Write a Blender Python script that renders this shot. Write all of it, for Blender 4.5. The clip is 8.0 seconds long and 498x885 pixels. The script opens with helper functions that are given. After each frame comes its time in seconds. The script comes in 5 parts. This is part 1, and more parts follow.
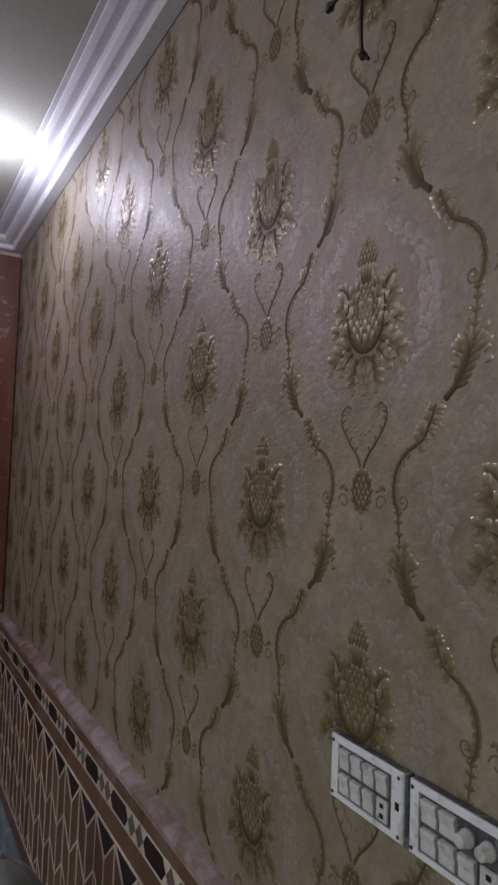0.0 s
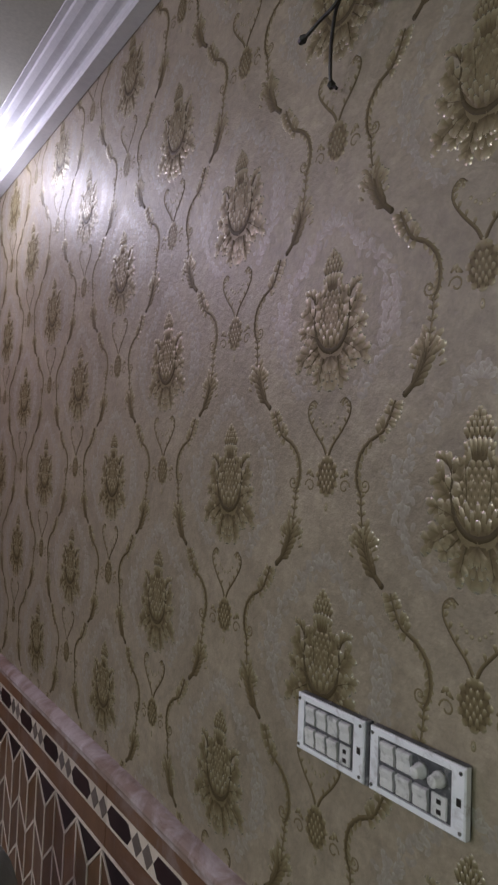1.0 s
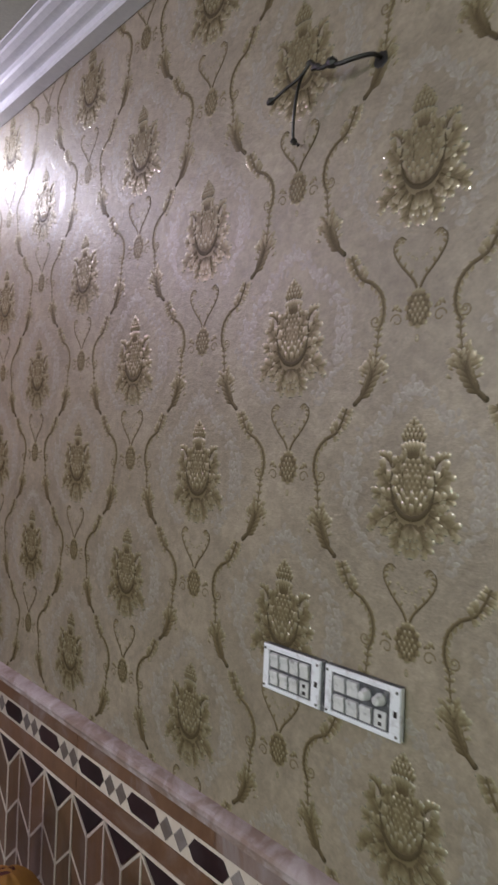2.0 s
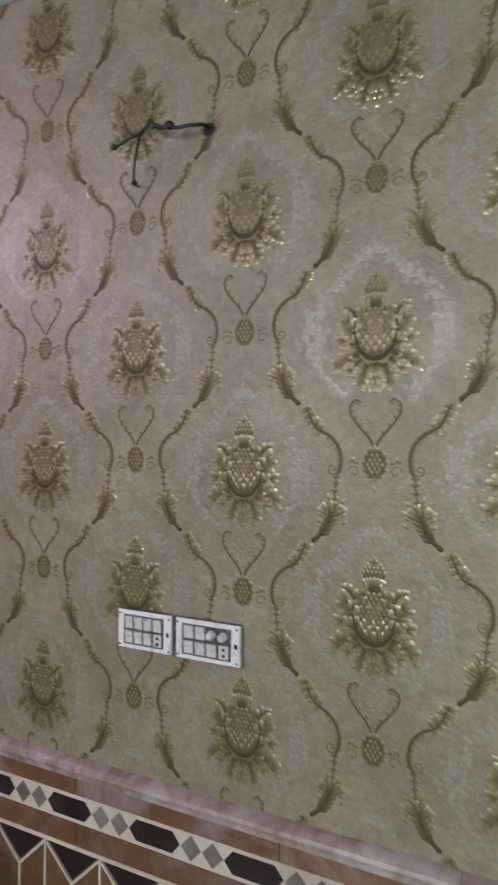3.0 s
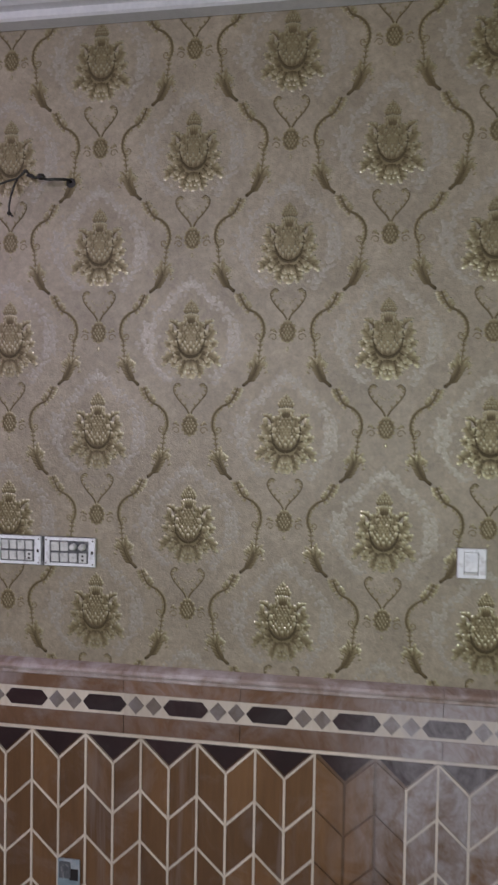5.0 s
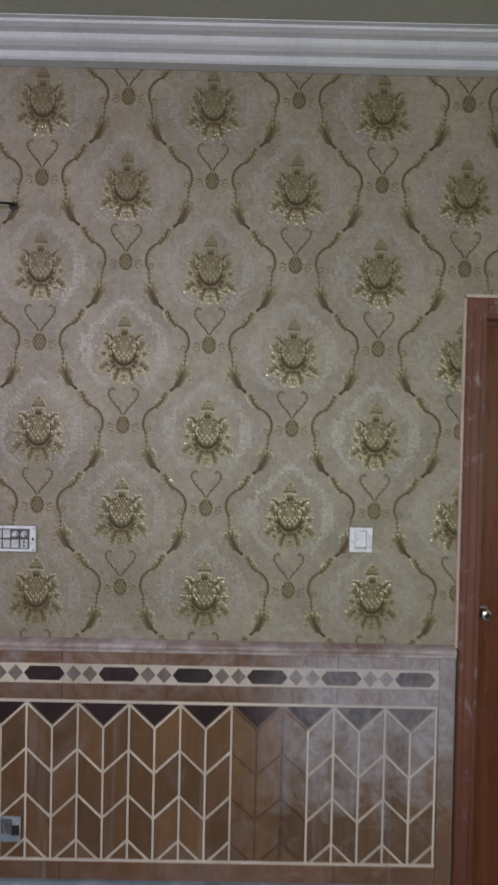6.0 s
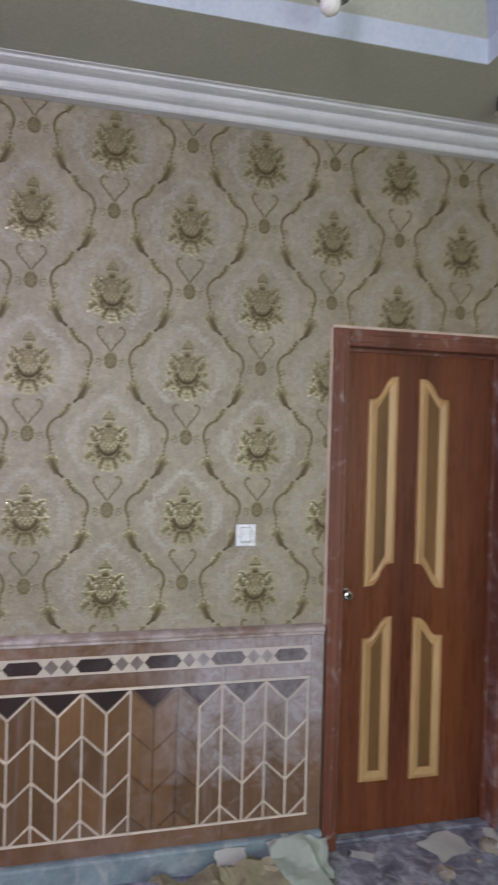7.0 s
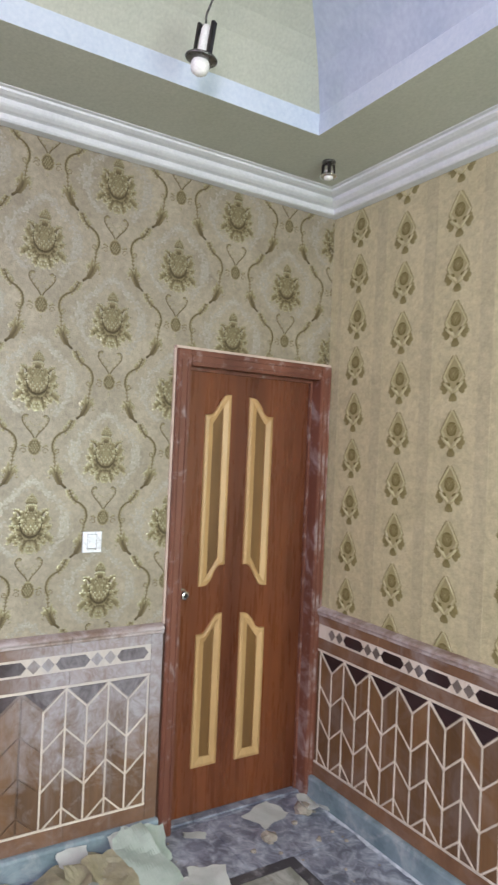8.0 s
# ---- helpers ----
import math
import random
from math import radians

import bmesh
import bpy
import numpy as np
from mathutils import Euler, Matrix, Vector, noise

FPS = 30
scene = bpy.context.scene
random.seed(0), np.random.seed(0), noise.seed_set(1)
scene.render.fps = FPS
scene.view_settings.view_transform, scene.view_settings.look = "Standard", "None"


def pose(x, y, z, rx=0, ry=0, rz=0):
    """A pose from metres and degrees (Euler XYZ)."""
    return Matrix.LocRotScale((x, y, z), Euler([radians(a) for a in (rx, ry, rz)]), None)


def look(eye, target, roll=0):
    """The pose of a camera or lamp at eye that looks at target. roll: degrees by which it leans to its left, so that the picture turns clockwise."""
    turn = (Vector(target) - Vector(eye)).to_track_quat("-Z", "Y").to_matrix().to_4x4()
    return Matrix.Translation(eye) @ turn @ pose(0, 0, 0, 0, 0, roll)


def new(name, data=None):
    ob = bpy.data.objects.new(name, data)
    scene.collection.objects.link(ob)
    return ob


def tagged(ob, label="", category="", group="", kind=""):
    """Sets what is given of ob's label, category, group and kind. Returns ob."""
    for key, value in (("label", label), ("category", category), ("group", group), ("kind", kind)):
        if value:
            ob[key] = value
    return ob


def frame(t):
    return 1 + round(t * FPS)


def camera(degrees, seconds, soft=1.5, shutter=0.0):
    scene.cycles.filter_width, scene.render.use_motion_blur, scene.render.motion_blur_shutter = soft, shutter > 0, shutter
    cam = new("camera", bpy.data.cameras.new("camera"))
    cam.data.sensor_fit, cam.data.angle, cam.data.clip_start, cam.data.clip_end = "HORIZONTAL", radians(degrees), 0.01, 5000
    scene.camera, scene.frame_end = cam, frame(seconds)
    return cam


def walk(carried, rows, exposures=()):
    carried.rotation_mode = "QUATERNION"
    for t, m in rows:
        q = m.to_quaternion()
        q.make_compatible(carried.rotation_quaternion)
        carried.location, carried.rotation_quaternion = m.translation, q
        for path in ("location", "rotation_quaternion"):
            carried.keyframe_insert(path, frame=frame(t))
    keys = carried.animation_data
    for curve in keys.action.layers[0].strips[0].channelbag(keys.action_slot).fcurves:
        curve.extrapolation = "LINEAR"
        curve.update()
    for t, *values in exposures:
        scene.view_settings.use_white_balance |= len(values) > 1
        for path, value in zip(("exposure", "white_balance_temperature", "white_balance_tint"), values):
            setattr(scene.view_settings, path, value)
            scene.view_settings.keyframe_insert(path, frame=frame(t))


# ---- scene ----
cam = camera(41.2, 8.0, 2.4, 0.4)
PATH = [
    (0, (0.044, -0.185, 1.691), (1.01, 1.563, 1.799), 1.9),
    (0.3, (0.017, -0.201, 1.688), (1.04, 1.514, 1.796), 2.3),
    (0.5, (-0.001, -0.217, 1.687), (1.074, 1.466, 1.789), 2.3),
    (0.8, (-0.036, -0.229, 1.68), (1.078, 1.428, 1.784), 2.1),
    (1, (-0.064, -0.237, 1.679), (1.07, 1.407, 1.771), 2.1),
    (1.2, (-0.094, -0.248, 1.676), (1.07, 1.376, 1.766), 1.9),
    (2.3, (-0.386, -0.396, 1.718), (1.061, 0.985, 1.72), 1.9),
    (2.5, (-0.448, -0.421, 1.715), (1.084, 0.865, 1.732), 1.5),
    (2.8, (-0.538, -0.413, 1.715), (1.145, 0.668, 1.745), 1.4),
    (3, (-0.604, -0.389, 1.713), (1.163, 0.546, 1.721), 0.4),
    (3.3, (-0.704, -0.367, 1.71), (1.15, 0.384, 1.713), -0.2),
    (3.5, (-0.753, -0.373, 1.704), (1.128, 0.305, 1.68), 0.0),
    (3.8, (-0.851, -0.393, 1.708), (1.06, 0.196, 1.702), 0.4),
    (4, (-0.938, -0.415, 1.71), (0.989, 0.12, 1.708), 0.5),
    (4.2, (-1.032, -0.443, 1.697), (0.91, 0.035, 1.695), 0.9),
    (5.3, (-1.379, -0.47, 1.673), (0.609, -0.273, 1.575), 0.7),
    (5.5, (-1.436, -0.439, 1.665), (0.556, -0.313, 1.551), 0.8),
    (5.8, (-1.542, -0.432, 1.669), (0.457, -0.393, 1.628), 1.2),
    (6, (-1.63, -0.426, 1.672), (0.37, -0.435, 1.632), 1.2),
    (6.3, (-1.746, -0.399, 1.678), (0.248, -0.484, 1.548), 1.2),
    (6.5, (-1.812, -0.367, 1.693), (0.18, -0.502, 1.562), 1.3),
    (6.8, (-1.869, -0.281, 1.697), (0.106, -0.592, 1.644), 1.0),
    (7, (-1.886, -0.212, 1.691), (0.057, -0.688, 1.67), 1.5),
    (7.3, (-1.913, -0.126, 1.69), (-0.045, -0.84, 1.671), 0.4),
    (7.5, (-1.93, -0.069, 1.694), (-0.123, -0.926, 1.66), 0.1),
    (7.8, (-1.969, 0.02, 1.702), (-0.231, -0.969, 1.716), 1.9),
    (8, (-1.989, 0.077, 1.701), (-0.292, -0.98, 1.725), 2.5),
]
EXPOSURES = [(0.0, -2.00, 5980, 20), (0.5, -1.68, 5960, 20), (1.0, -1.64, 5960, 21), (2.5, -0.92, 5980, 19), (4.0, -1.05, 5940, 30), (5.5, -1.11, 5860, 28), (6.5, -1.01, 5780, 26), (7.0, -0.68, 5780, 29), (7.5, -0.07, 5880, 23), (8.0, -0.01, 5860, 23)]
walk(cam, [(t, look(eye, target, roll)) for t, eye, target, roll in PATH], EXPOSURES)

# ---- light ----
world = bpy.data.worlds.new("night")
scene.world = world
world.use_nodes = True
world.node_tree.nodes["Background"].inputs[0].default_value = (0.5, 0.55, 0.6, 1)
world.node_tree.nodes["Background"].inputs[1].default_value = 0.02


def bulb_light(name, where, watts, colour, radius):
    data = bpy.data.lights.new(name, "POINT")
    data.energy, data.color, data.shadow_soft_size = watts, colour, radius
    ob = new(name, data)
    ob.location = where
    return ob


SPOT_LIT = (0.33, 2.50, 2.83)
LAMP_FAR = (-0.75, 2.30, 2.62)
TUBE_AT = (-3.655, 1.00, 2.52)
bulb_light("light_spot", SPOT_LIT, 36, (0.94, 0.92, 1.0), 0.10)
bulb_light("light_far", LAMP_FAR, 54, (1.0, 0.72, 0.97), 0.06)
# tube lamp on the wall opposite
tube_light = bpy.data.lights.new("light_tube", "AREA")
tube_light.shape, tube_light.size, tube_light.size_y, tube_light.energy, tube_light.color = "RECTANGLE", 1.16, 0.06, 190, (1.0, 0.95, 0.93)
new("light_tube", tube_light).matrix_basis = look((TUBE_AT[0] + 0.04, TUBE_AT[1], TUBE_AT[2]), (-1.6, -1.6, -0.6))
# daylight through the wide window beside it
day = bpy.data.lights.new("light_window", "AREA")
day.shape, day.size, day.size_y, day.energy, day.color = "RECTANGLE", 1.7, 1.8, 122, (0.84, 1.0, 0.74)
new("light_window", day).matrix_basis = look((-3.73, -1.10, 1.22), (0.0, -1.3, 0.1))

# ---- materials ----


def nodes_of(name):
    m = bpy.data.materials.new(name)
    m.use_nodes = True
    nt = m.node_tree
    return m, nt, nt.nodes["Principled BSDF"]


def link(nt, a, b):
    nt.links.new(a, b)


def noise_tex(nt, scale, detail=4.0, rough=0.55, stretch=None, distort=0.0):
    n = nt.nodes.new("ShaderNodeTexNoise")
    n.inputs["Scale"].default_value, n.inputs["Detail"].default_value = scale, detail
    n.inputs["Roughness"].default_value, n.inputs["Distortion"].default_value = rough, distort
    geo = nt.nodes.new("ShaderNodeNewGeometry")
    src = geo.outputs["Position"]
    if stretch:
        mp = nt.nodes.new("ShaderNodeMapping")
        mp.inputs["Scale"].default_value = stretch
        link(nt, src, mp.inputs["Vector"])
        src = mp.outputs["Vector"]
    link(nt, src, n.inputs["Vector"])
    return n.outputs["Fac"]


def ramp(nt, fac, stops):
    r = nt.nodes.new("ShaderNodeValToRGB")
    els = r.color_ramp.elements
    while len(els) < len(stops):
        els.new(0.5)
    for e, (p, c) in zip(els, stops):
        e.position = p
        e.color = (*c, 1) if isinstance(c, tuple) else (c, c, c, 1)
    link(nt, fac, r.inputs["Fac"])
    return r.outputs["Color"]


def mix(nt, fac, a, b, mode="MIX"):
    n = nt.nodes.new("ShaderNodeMix")
    n.data_type, n.blend_type = "RGBA", mode
    for sock, v in ((n.inputs[0], fac), (n.inputs[6], a), (n.inputs[7], b)):
        if isinstance(v, (int, float)):
            sock.default_value = v
        elif isinstance(v, tuple):
            sock.default_value = (*v, 1)
        else:
            link(nt, v, sock)
    return n.outputs[2]


def maths(nt, op, a, b=0.0, clamp=False):
    n = nt.nodes.new("ShaderNodeMath")
    n.operation, n.use_clamp = op, clamp
    for sock, v in ((n.inputs[0], a), (n.inputs[1], b)):
        if isinstance(v, (int, float)):
            sock.default_value = v
        else:
            link(nt, v, sock)
    return n.outputs[0]


def bump(nt, bsdf, height, strength, distance):
    b = nt.nodes.new("ShaderNodeBump")
    b.inputs["Strength"].default_value, b.inputs["Distance"].default_value = strength, distance
    link(nt, height, b.inputs["Height"])
    link(nt, b.outputs["Normal"], bsdf.inputs["Normal"])


def axis(nt, which):
    geo = nt.nodes.new("ShaderNodeNewGeometry")
    sep = nt.nodes.new("ShaderNodeSeparateXYZ")
    link(nt, geo.outputs["Position"], sep.inputs[0])
    return sep.outputs["XYZ".index(which)]


def between(nt, value, lo, hi):
    n = nt.nodes.new("ShaderNodeMapRange")
    n.interpolation_type = "SMOOTHSTEP"
    n.inputs["From Min"].default_value, n.inputs["From Max"].default_value = lo, hi
    link(nt, value, n.inputs["Value"])
    return n.outputs["Result"]


def mottled(name, a, b, scale, rough, bumps=0.2, distance=0.002, fine=None, stretch=None, metal=0.0, wear=None, vary=0.0, distort=0.0):
    """Two colours mixed by a broad noise, a fine noise over it, relief, and wear of a third colour."""
    m, nt, bsdf = nodes_of(name)
    broad = noise_tex(nt, scale, 5, 0.6, stretch, distort)
    col = ramp(nt, broad, [(0.3, a), (0.7, b)])
    grain = noise_tex(nt, fine or scale * 9, 3, 0.6, stretch)
    col = mix(nt, 0.35, col, ramp(nt, grain, [(0.25, 0.35), (0.75, 0.68)]), "OVERLAY")
    if vary:
        info = nt.nodes.new("ShaderNodeObjectInfo")
        col = mix(nt, 1.0, col, ramp(nt, info.outputs["Random"], [(0.0, 1 - vary), (1.0, 1.0)]), "MULTIPLY")
    if wear:
        colour, amount, wscale = wear
        patches = noise_tex(nt, wscale, 8, 0.68, None, 0.6)
        col = mix(nt, ramp(nt, patches, [(0.62 - amount * 0.3, 0.0), (0.72, 0.85)]), col, colour)
    link(nt, col, bsdf.inputs["Base Color"])
    link(nt, ramp(nt, grain, [(0.2, max(rough - 0.1, 0.02)), (0.8, min(rough + 0.12, 1.0))]), bsdf.inputs["Roughness"])
    bsdf.inputs["Metallic"].default_value = metal
    bump(nt, bsdf, mix(nt, 0.5, broad, grain), bumps, distance)
    return m


DUST = (0.42, 0.405, 0.44)


def dado_material(name, a, b, rough, grain, vary=0.25, dusty=1.0, filmy=1.0):
    """Polished brown panelling with upright grain; pale scraping dust lies on it near the door and along the top."""
    m, nt, bsdf = nodes_of(name)
    broad = noise_tex(nt, 7.0, 5, 0.6, grain, 0.5)
    fine = noise_tex(nt, 70.0, 3, 0.6, grain)
    col = ramp(nt, broad, [(0.28, a), (0.72, b)])
    col = mix(nt, 0.35, col, ramp(nt, fine, [(0.25, 0.35), (0.75, 0.68)]), "OVERLAY")
    info = nt.nodes.new("ShaderNodeObjectInfo")
    col = mix(nt, 1.0, col, ramp(nt, info.outputs["Random"], [(0.0, 1 - vary), (1.0, 1.0)]), "MULTIPLY")
    y, z = axis(nt, "Y"), axis(nt, "Z")
    # scraped and whitened stretch beside the door
    near_door = maths(nt, "MULTIPLY", between(nt, y, -0.40, -0.70), between(nt, y, -1.99, -1.60))
    smear = noise_tex(nt, 5.0, 9, 0.70, None, 1.4)
    scratch = ramp(nt, noise_tex(nt, 17.0, 7, 0.68, (1, 1, 0.7), 2.0), [(0.34, 0.50), (0.60, 1.0)])
    low = between(nt, z, 0.12, 0.82)
    patch = maths(nt, "MULTIPLY", ramp(nt, maths(nt, "ADD", smear, maths(nt, "MULTIPLY", low, 0.34)), [(0.54, 0.06), (0.68, 0.50), (0.84, 0.90)]), scratch)
    patch = maths(nt, "MULTIPLY", near_door, patch)
    # thin milky film everywhere, heavier on the upper rails and towards the far end
    film = ramp(nt, noise_tex(nt, 4.0, 8, 0.7, None, 1.0), [(0.46, 0.02), (0.70, 0.55)])
    film = maths(nt, "MULTIPLY", film, maths(nt, "ADD", 0.34, maths(nt, "MULTIPLY", between(nt, z, 0.66, 0.90), 0.80)))
    film = maths(nt, "MULTIPLY", film, filmy)
    runs = ramp(nt, noise_tex(nt, 13.0, 4, 0.6, (1, 1, 0.06)), [(0.60, 0.0), (0.72, 0.26 * filmy)])
    dust = maths(nt, "MAXIMUM", maths(nt, "MAXIMUM", patch, film), runs)
    dust = maths(nt, "MULTIPLY", dust, dusty, True)
    col = mix(nt, dust, col, DUST)
    link(nt, col, bsdf.inputs["Base Color"])
    link(nt, maths(nt, "ADD", rough, maths(nt, "MULTIPLY", dust, 0.4), True), bsdf.inputs["Roughness"])
    bsdf.inputs["Specular IOR Level"].default_value = 0.35
    bump(nt, bsdf, mix(nt, 0.5, broad, fine), 0.15, 0.001)
    return m


UPRIGHT = (1, 1, 0.12)
M_RAIL = dado_material("rail_brown", (0.150, 0.074, 0.036), (0.225, 0.120, 0.064), 0.42, (1, 1, 0.5), 0.25)
M_PLANK = dado_material("plank_brown", (0.132, 0.066, 0.026), (0.222, 0.118, 0.050), 0.40, UPRIGHT, 0.38)
M_DARK = dado_material("dark_inlay", (0.016, 0.007, 0.008), (0.040, 0.017, 0.019), 0.46, (1, 1, 1), 0.3, 0.55, 0.25)
M_TAN = dado_material("tan_inlay", (0.13, 0.10, 0.085), (0.22, 0.18, 0.155), 0.42, (1, 1, 1), 0.35, 0.9)
M_STRIP = dado_material("pale_strip", (0.62, 0.54, 0.45), (0.80, 0.72, 0.62), 0.5, UPRIGHT, 0.22, 0.65, 0.35)
M_CAP = mottled("dado_cap", (0.165, 0.098, 0.068), (0.33, 0.265, 0.235), 9, 0.42, 0.25, 0.002, 60, (1, 0.25, 1), 0, ((0.60, 0.55, 0.58), 0.66, 9))
M_SKIRT = mottled("skirting_blue", (0.12, 0.175, 0.205), (0.27, 0.345, 0.385), 6, 0.62, 0.3, 0.002, 70, None, 0, ((0.46, 0.47, 0.50), 0.4, 8))
M_FLOOR = mottled("floor_dusty", (0.095, 0.105, 0.140), (0.21, 0.230, 0.295), 7.0, 0.38, 0.3, 0.002, 60, None, 0, ((0.60, 0.65, 0.74), 0.62, 15.0), 0.12, 0.2)
M_FLOOR_IN = mottled("floor_green", (0.17, 0.19, 0.16), (0.30, 0.31, 0.27), 4.0, 0.42, 0.25, 0.002, 40, None, 0, ((0.52, 0.52, 0.50), 0.45, 8), 0.12)
M_FLOOR_LINE = mottled("floor_dark_line", (0.035, 0.038, 0.045), (0.07, 0.07, 0.08), 9, 0.4, 0.2, 0.001, 60, None, 0, ((0.35, 0.35, 0.38), 0.35, 9))
M_CREAM = mottled("ceiling_cream", (0.385, 0.400, 0.335), (0.44, 0.45, 0.38), 1.6, 0.8, 0.12, 0.001, 90)
# cool bluish light on the south cove, put into its base colour
M_COVE_LIT = mottled("cove_lit_blue", (0.36, 0.42, 0.55), (0.50, 0.55, 0.66), 2.6, 0.75, 0.12, 0.001, 60, (1, 0.3, 1))
M_WHITE = mottled("moulding_white", (0.56, 0.58, 0.61), (0.66, 0.675, 0.70), 5, 0.5, 0.1, 0.001, 70)
M_FASCIA = mottled("fascia_white", (0.48, 0.55, 0.66), (0.57, 0.63, 0.73), 3, 0.6, 0.1, 0.001, 70)
M_WALL = mottled("plaster_beige", (0.38, 0.35, 0.28), (0.46, 0.42, 0.34), 2.2, 0.7, 0.15, 0.001, 60)
M_DOOR = mottled("door_red_wood", (0.080, 0.023, 0.009), (0.195, 0.060, 0.019), 5, 0.28, 0.12, 0.001, 45, (1, 1, 0.08))
M_FRAME = mottled("frame_red_wood", (0.105, 0.034, 0.020), (0.20, 0.074, 0.044), 6, 0.42, 0.2, 0.001, 50, (1, 1, 0.12), 0, ((0.36, 0.29, 0.28), 0.20, 16))
M_FRAME_DUSTY = mottled("frame_dusty_wood", (0.105, 0.034, 0.020), (0.20, 0.074, 0.044), 6, 0.5, 0.2, 0.001, 50, (1, 1, 0.12), 0, ((0.50, 0.44, 0.44), 0.42, 6))
M_CREAM_WOOD = mottled("cream_wood", (0.40, 0.240, 0.095), (0.53, 0.345, 0.155), 8, 0.42, 0.12, 0.001, 55, (1, 1, 0.12))
M_GOLD_WOOD = mottled("golden_wood", (0.115, 0.056, 0.016), (0.200, 0.105, 0.031), 8, 0.4, 0.12, 0.001, 55, (1, 1, 0.1))
M_EDGE = mottled("pale_edge", (0.48, 0.36, 0.29), (0.62, 0.51, 0.43), 12, 0.6, 0.2, 0.001, 60)
M_PLASTIC = mottled("white_plastic", (0.78, 0.82, 0.88), (0.87, 0.90, 0.94), 14, 0.35, 0.05, 0.0005, 90, None, 0, ((0.42, 0.41, 0.42), 0.25, 30))
M_KEY = mottled("switch_plastic", (0.58, 0.60, 0.60), (0.72, 0.73, 0.72), 20, 0.3, 0.05, 0.0005, 120, None, 0, ((0.25, 0.25, 0.26), 0.25, 50))
M_BACKBOX = mottled("grimy_box", (0.07, 0.075, 0.085), (0.16, 0.165, 0.175), 40, 0.45, 0.2, 0.0005, 150, None, 0.4, ((0.5, 0.5, 0.5), 0.3, 60))
M_BLACK = mottled("black_rubber", (0.008, 0.007, 0.007), (0.022, 0.018, 0.016), 30, 0.45, 0.1, 0.0005, 120)
M_CHROME = mottled("chrome", (0.62, 0.62, 0.60), (0.75, 0.75, 0.73), 30, 0.14, 0.02, 0.0002, 120, None, 1.0)
M_STEEL = mottled("dark_steel", (0.10, 0.10, 0.10), (0.20, 0.20, 0.19), 30, 0.3, 0.05, 0.0003, 120, None, 0.9)
M_BULB = mottled("frosted_glass", (0.74, 0.74, 0.72), (0.80, 0.80, 0.78), 30, 0.25, 0.02, 0.0002, 120)
M_SACK_GREY = mottled("grey_cloth", (0.20, 0.22, 0.22), (0.33, 0.35, 0.35), 9, 0.85, 0.4, 0.002, 220)
M_SACK_RED = mottled("maroon_cloth", (0.045, 0.008, 0.008), (0.09, 0.016, 0.014), 9, 0.85, 0.4, 0.002, 220)
M_SACK_ORANGE = mottled("orange_cloth", (0.24, 0.105, 0.015), (0.38, 0.19, 0.035), 12, 0.8, 0.4, 0.002, 220)
M_PAPER_WHITE = mottled("paper_back", (0.70, 0.73, 0.69), (0.83, 0.84, 0.81), 10, 0.8, 0.2, 0.001, 60, None, 0, ((0.50, 0.48, 0.42), 0.1, 9))
M_PAPER_GREEN = mottled("paper_pale_green", (0.58, 0.68, 0.61), (0.73, 0.80, 0.73), 8, 0.75, 0.2, 0.001, 60)
M_PAPER_FRONT = mottled("paper_front", (0.44, 0.40, 0.26), (0.66, 0.61, 0.44), 16, 0.6, 0.3, 0.001, 70, None, 0, ((0.55, 0.52, 0.42), 0.35, 12))
M_DUST = mottled("plaster_dust", (0.26, 0.29, 0.35), (0.58, 0.62, 0.68), 30, 0.9, 0.5, 0.002, 140)
M_RUBBLE = mottled("plaster_rubble", (0.20, 0.17, 0.14), (0.40, 0.36, 0.31), 25, 0.9, 0.5, 0.003, 120)


def glow_material(name, colour, power):
    m, nt, bsdf = nodes_of(name)
    bsdf.inputs["Base Color"].default_value = (0.8, 0.8, 0.8, 1)
    bsdf.inputs["Emission Color"].default_value = (*colour, 1)
    bsdf.inputs["Emission Strength"].default_value = power
    return m


M_GLOW = glow_material("lit_bulb", (0.95, 0.96, 1.0), 60)


def paper_material(name, a, b, sheen):
    """Vinyl wallpaper ground: soft mottling, a fine pearly grain and light wrinkles."""
    m, nt, bsdf = nodes_of(name)
    broad = noise_tex(nt, 5.5, 6, 0.6, None, 0.4)
    fine = noise_tex(nt, 130.0, 3, 0.6)
    clouds = noise_tex(nt, 46.0, 5, 0.65)
    col = ramp(nt, broad, [(0.3, a), (0.7, b)])
    col = mix(nt, 0.44, col, ramp(nt, clouds, [(0.3, 0.28), (0.7, 0.72)]), "OVERLAY")
    col = mix(nt, 0.22, col, ramp(nt, fine, [(0.3, 0.30), (0.7, 0.70)]), "OVERLAY")
    link(nt, col, bsdf.inputs["Base Color"])
    link(nt, ramp(nt, clouds, [(0.25, sheen - 0.07), (0.75, sheen + 0.10)]), bsdf.inputs["Roughness"])
    bsdf.inputs["Specular IOR Level"].default_value = 0.85
    bump(nt, bsdf, mix(nt, 0.40, clouds, fine), 0.8, 0.0032)
    return m


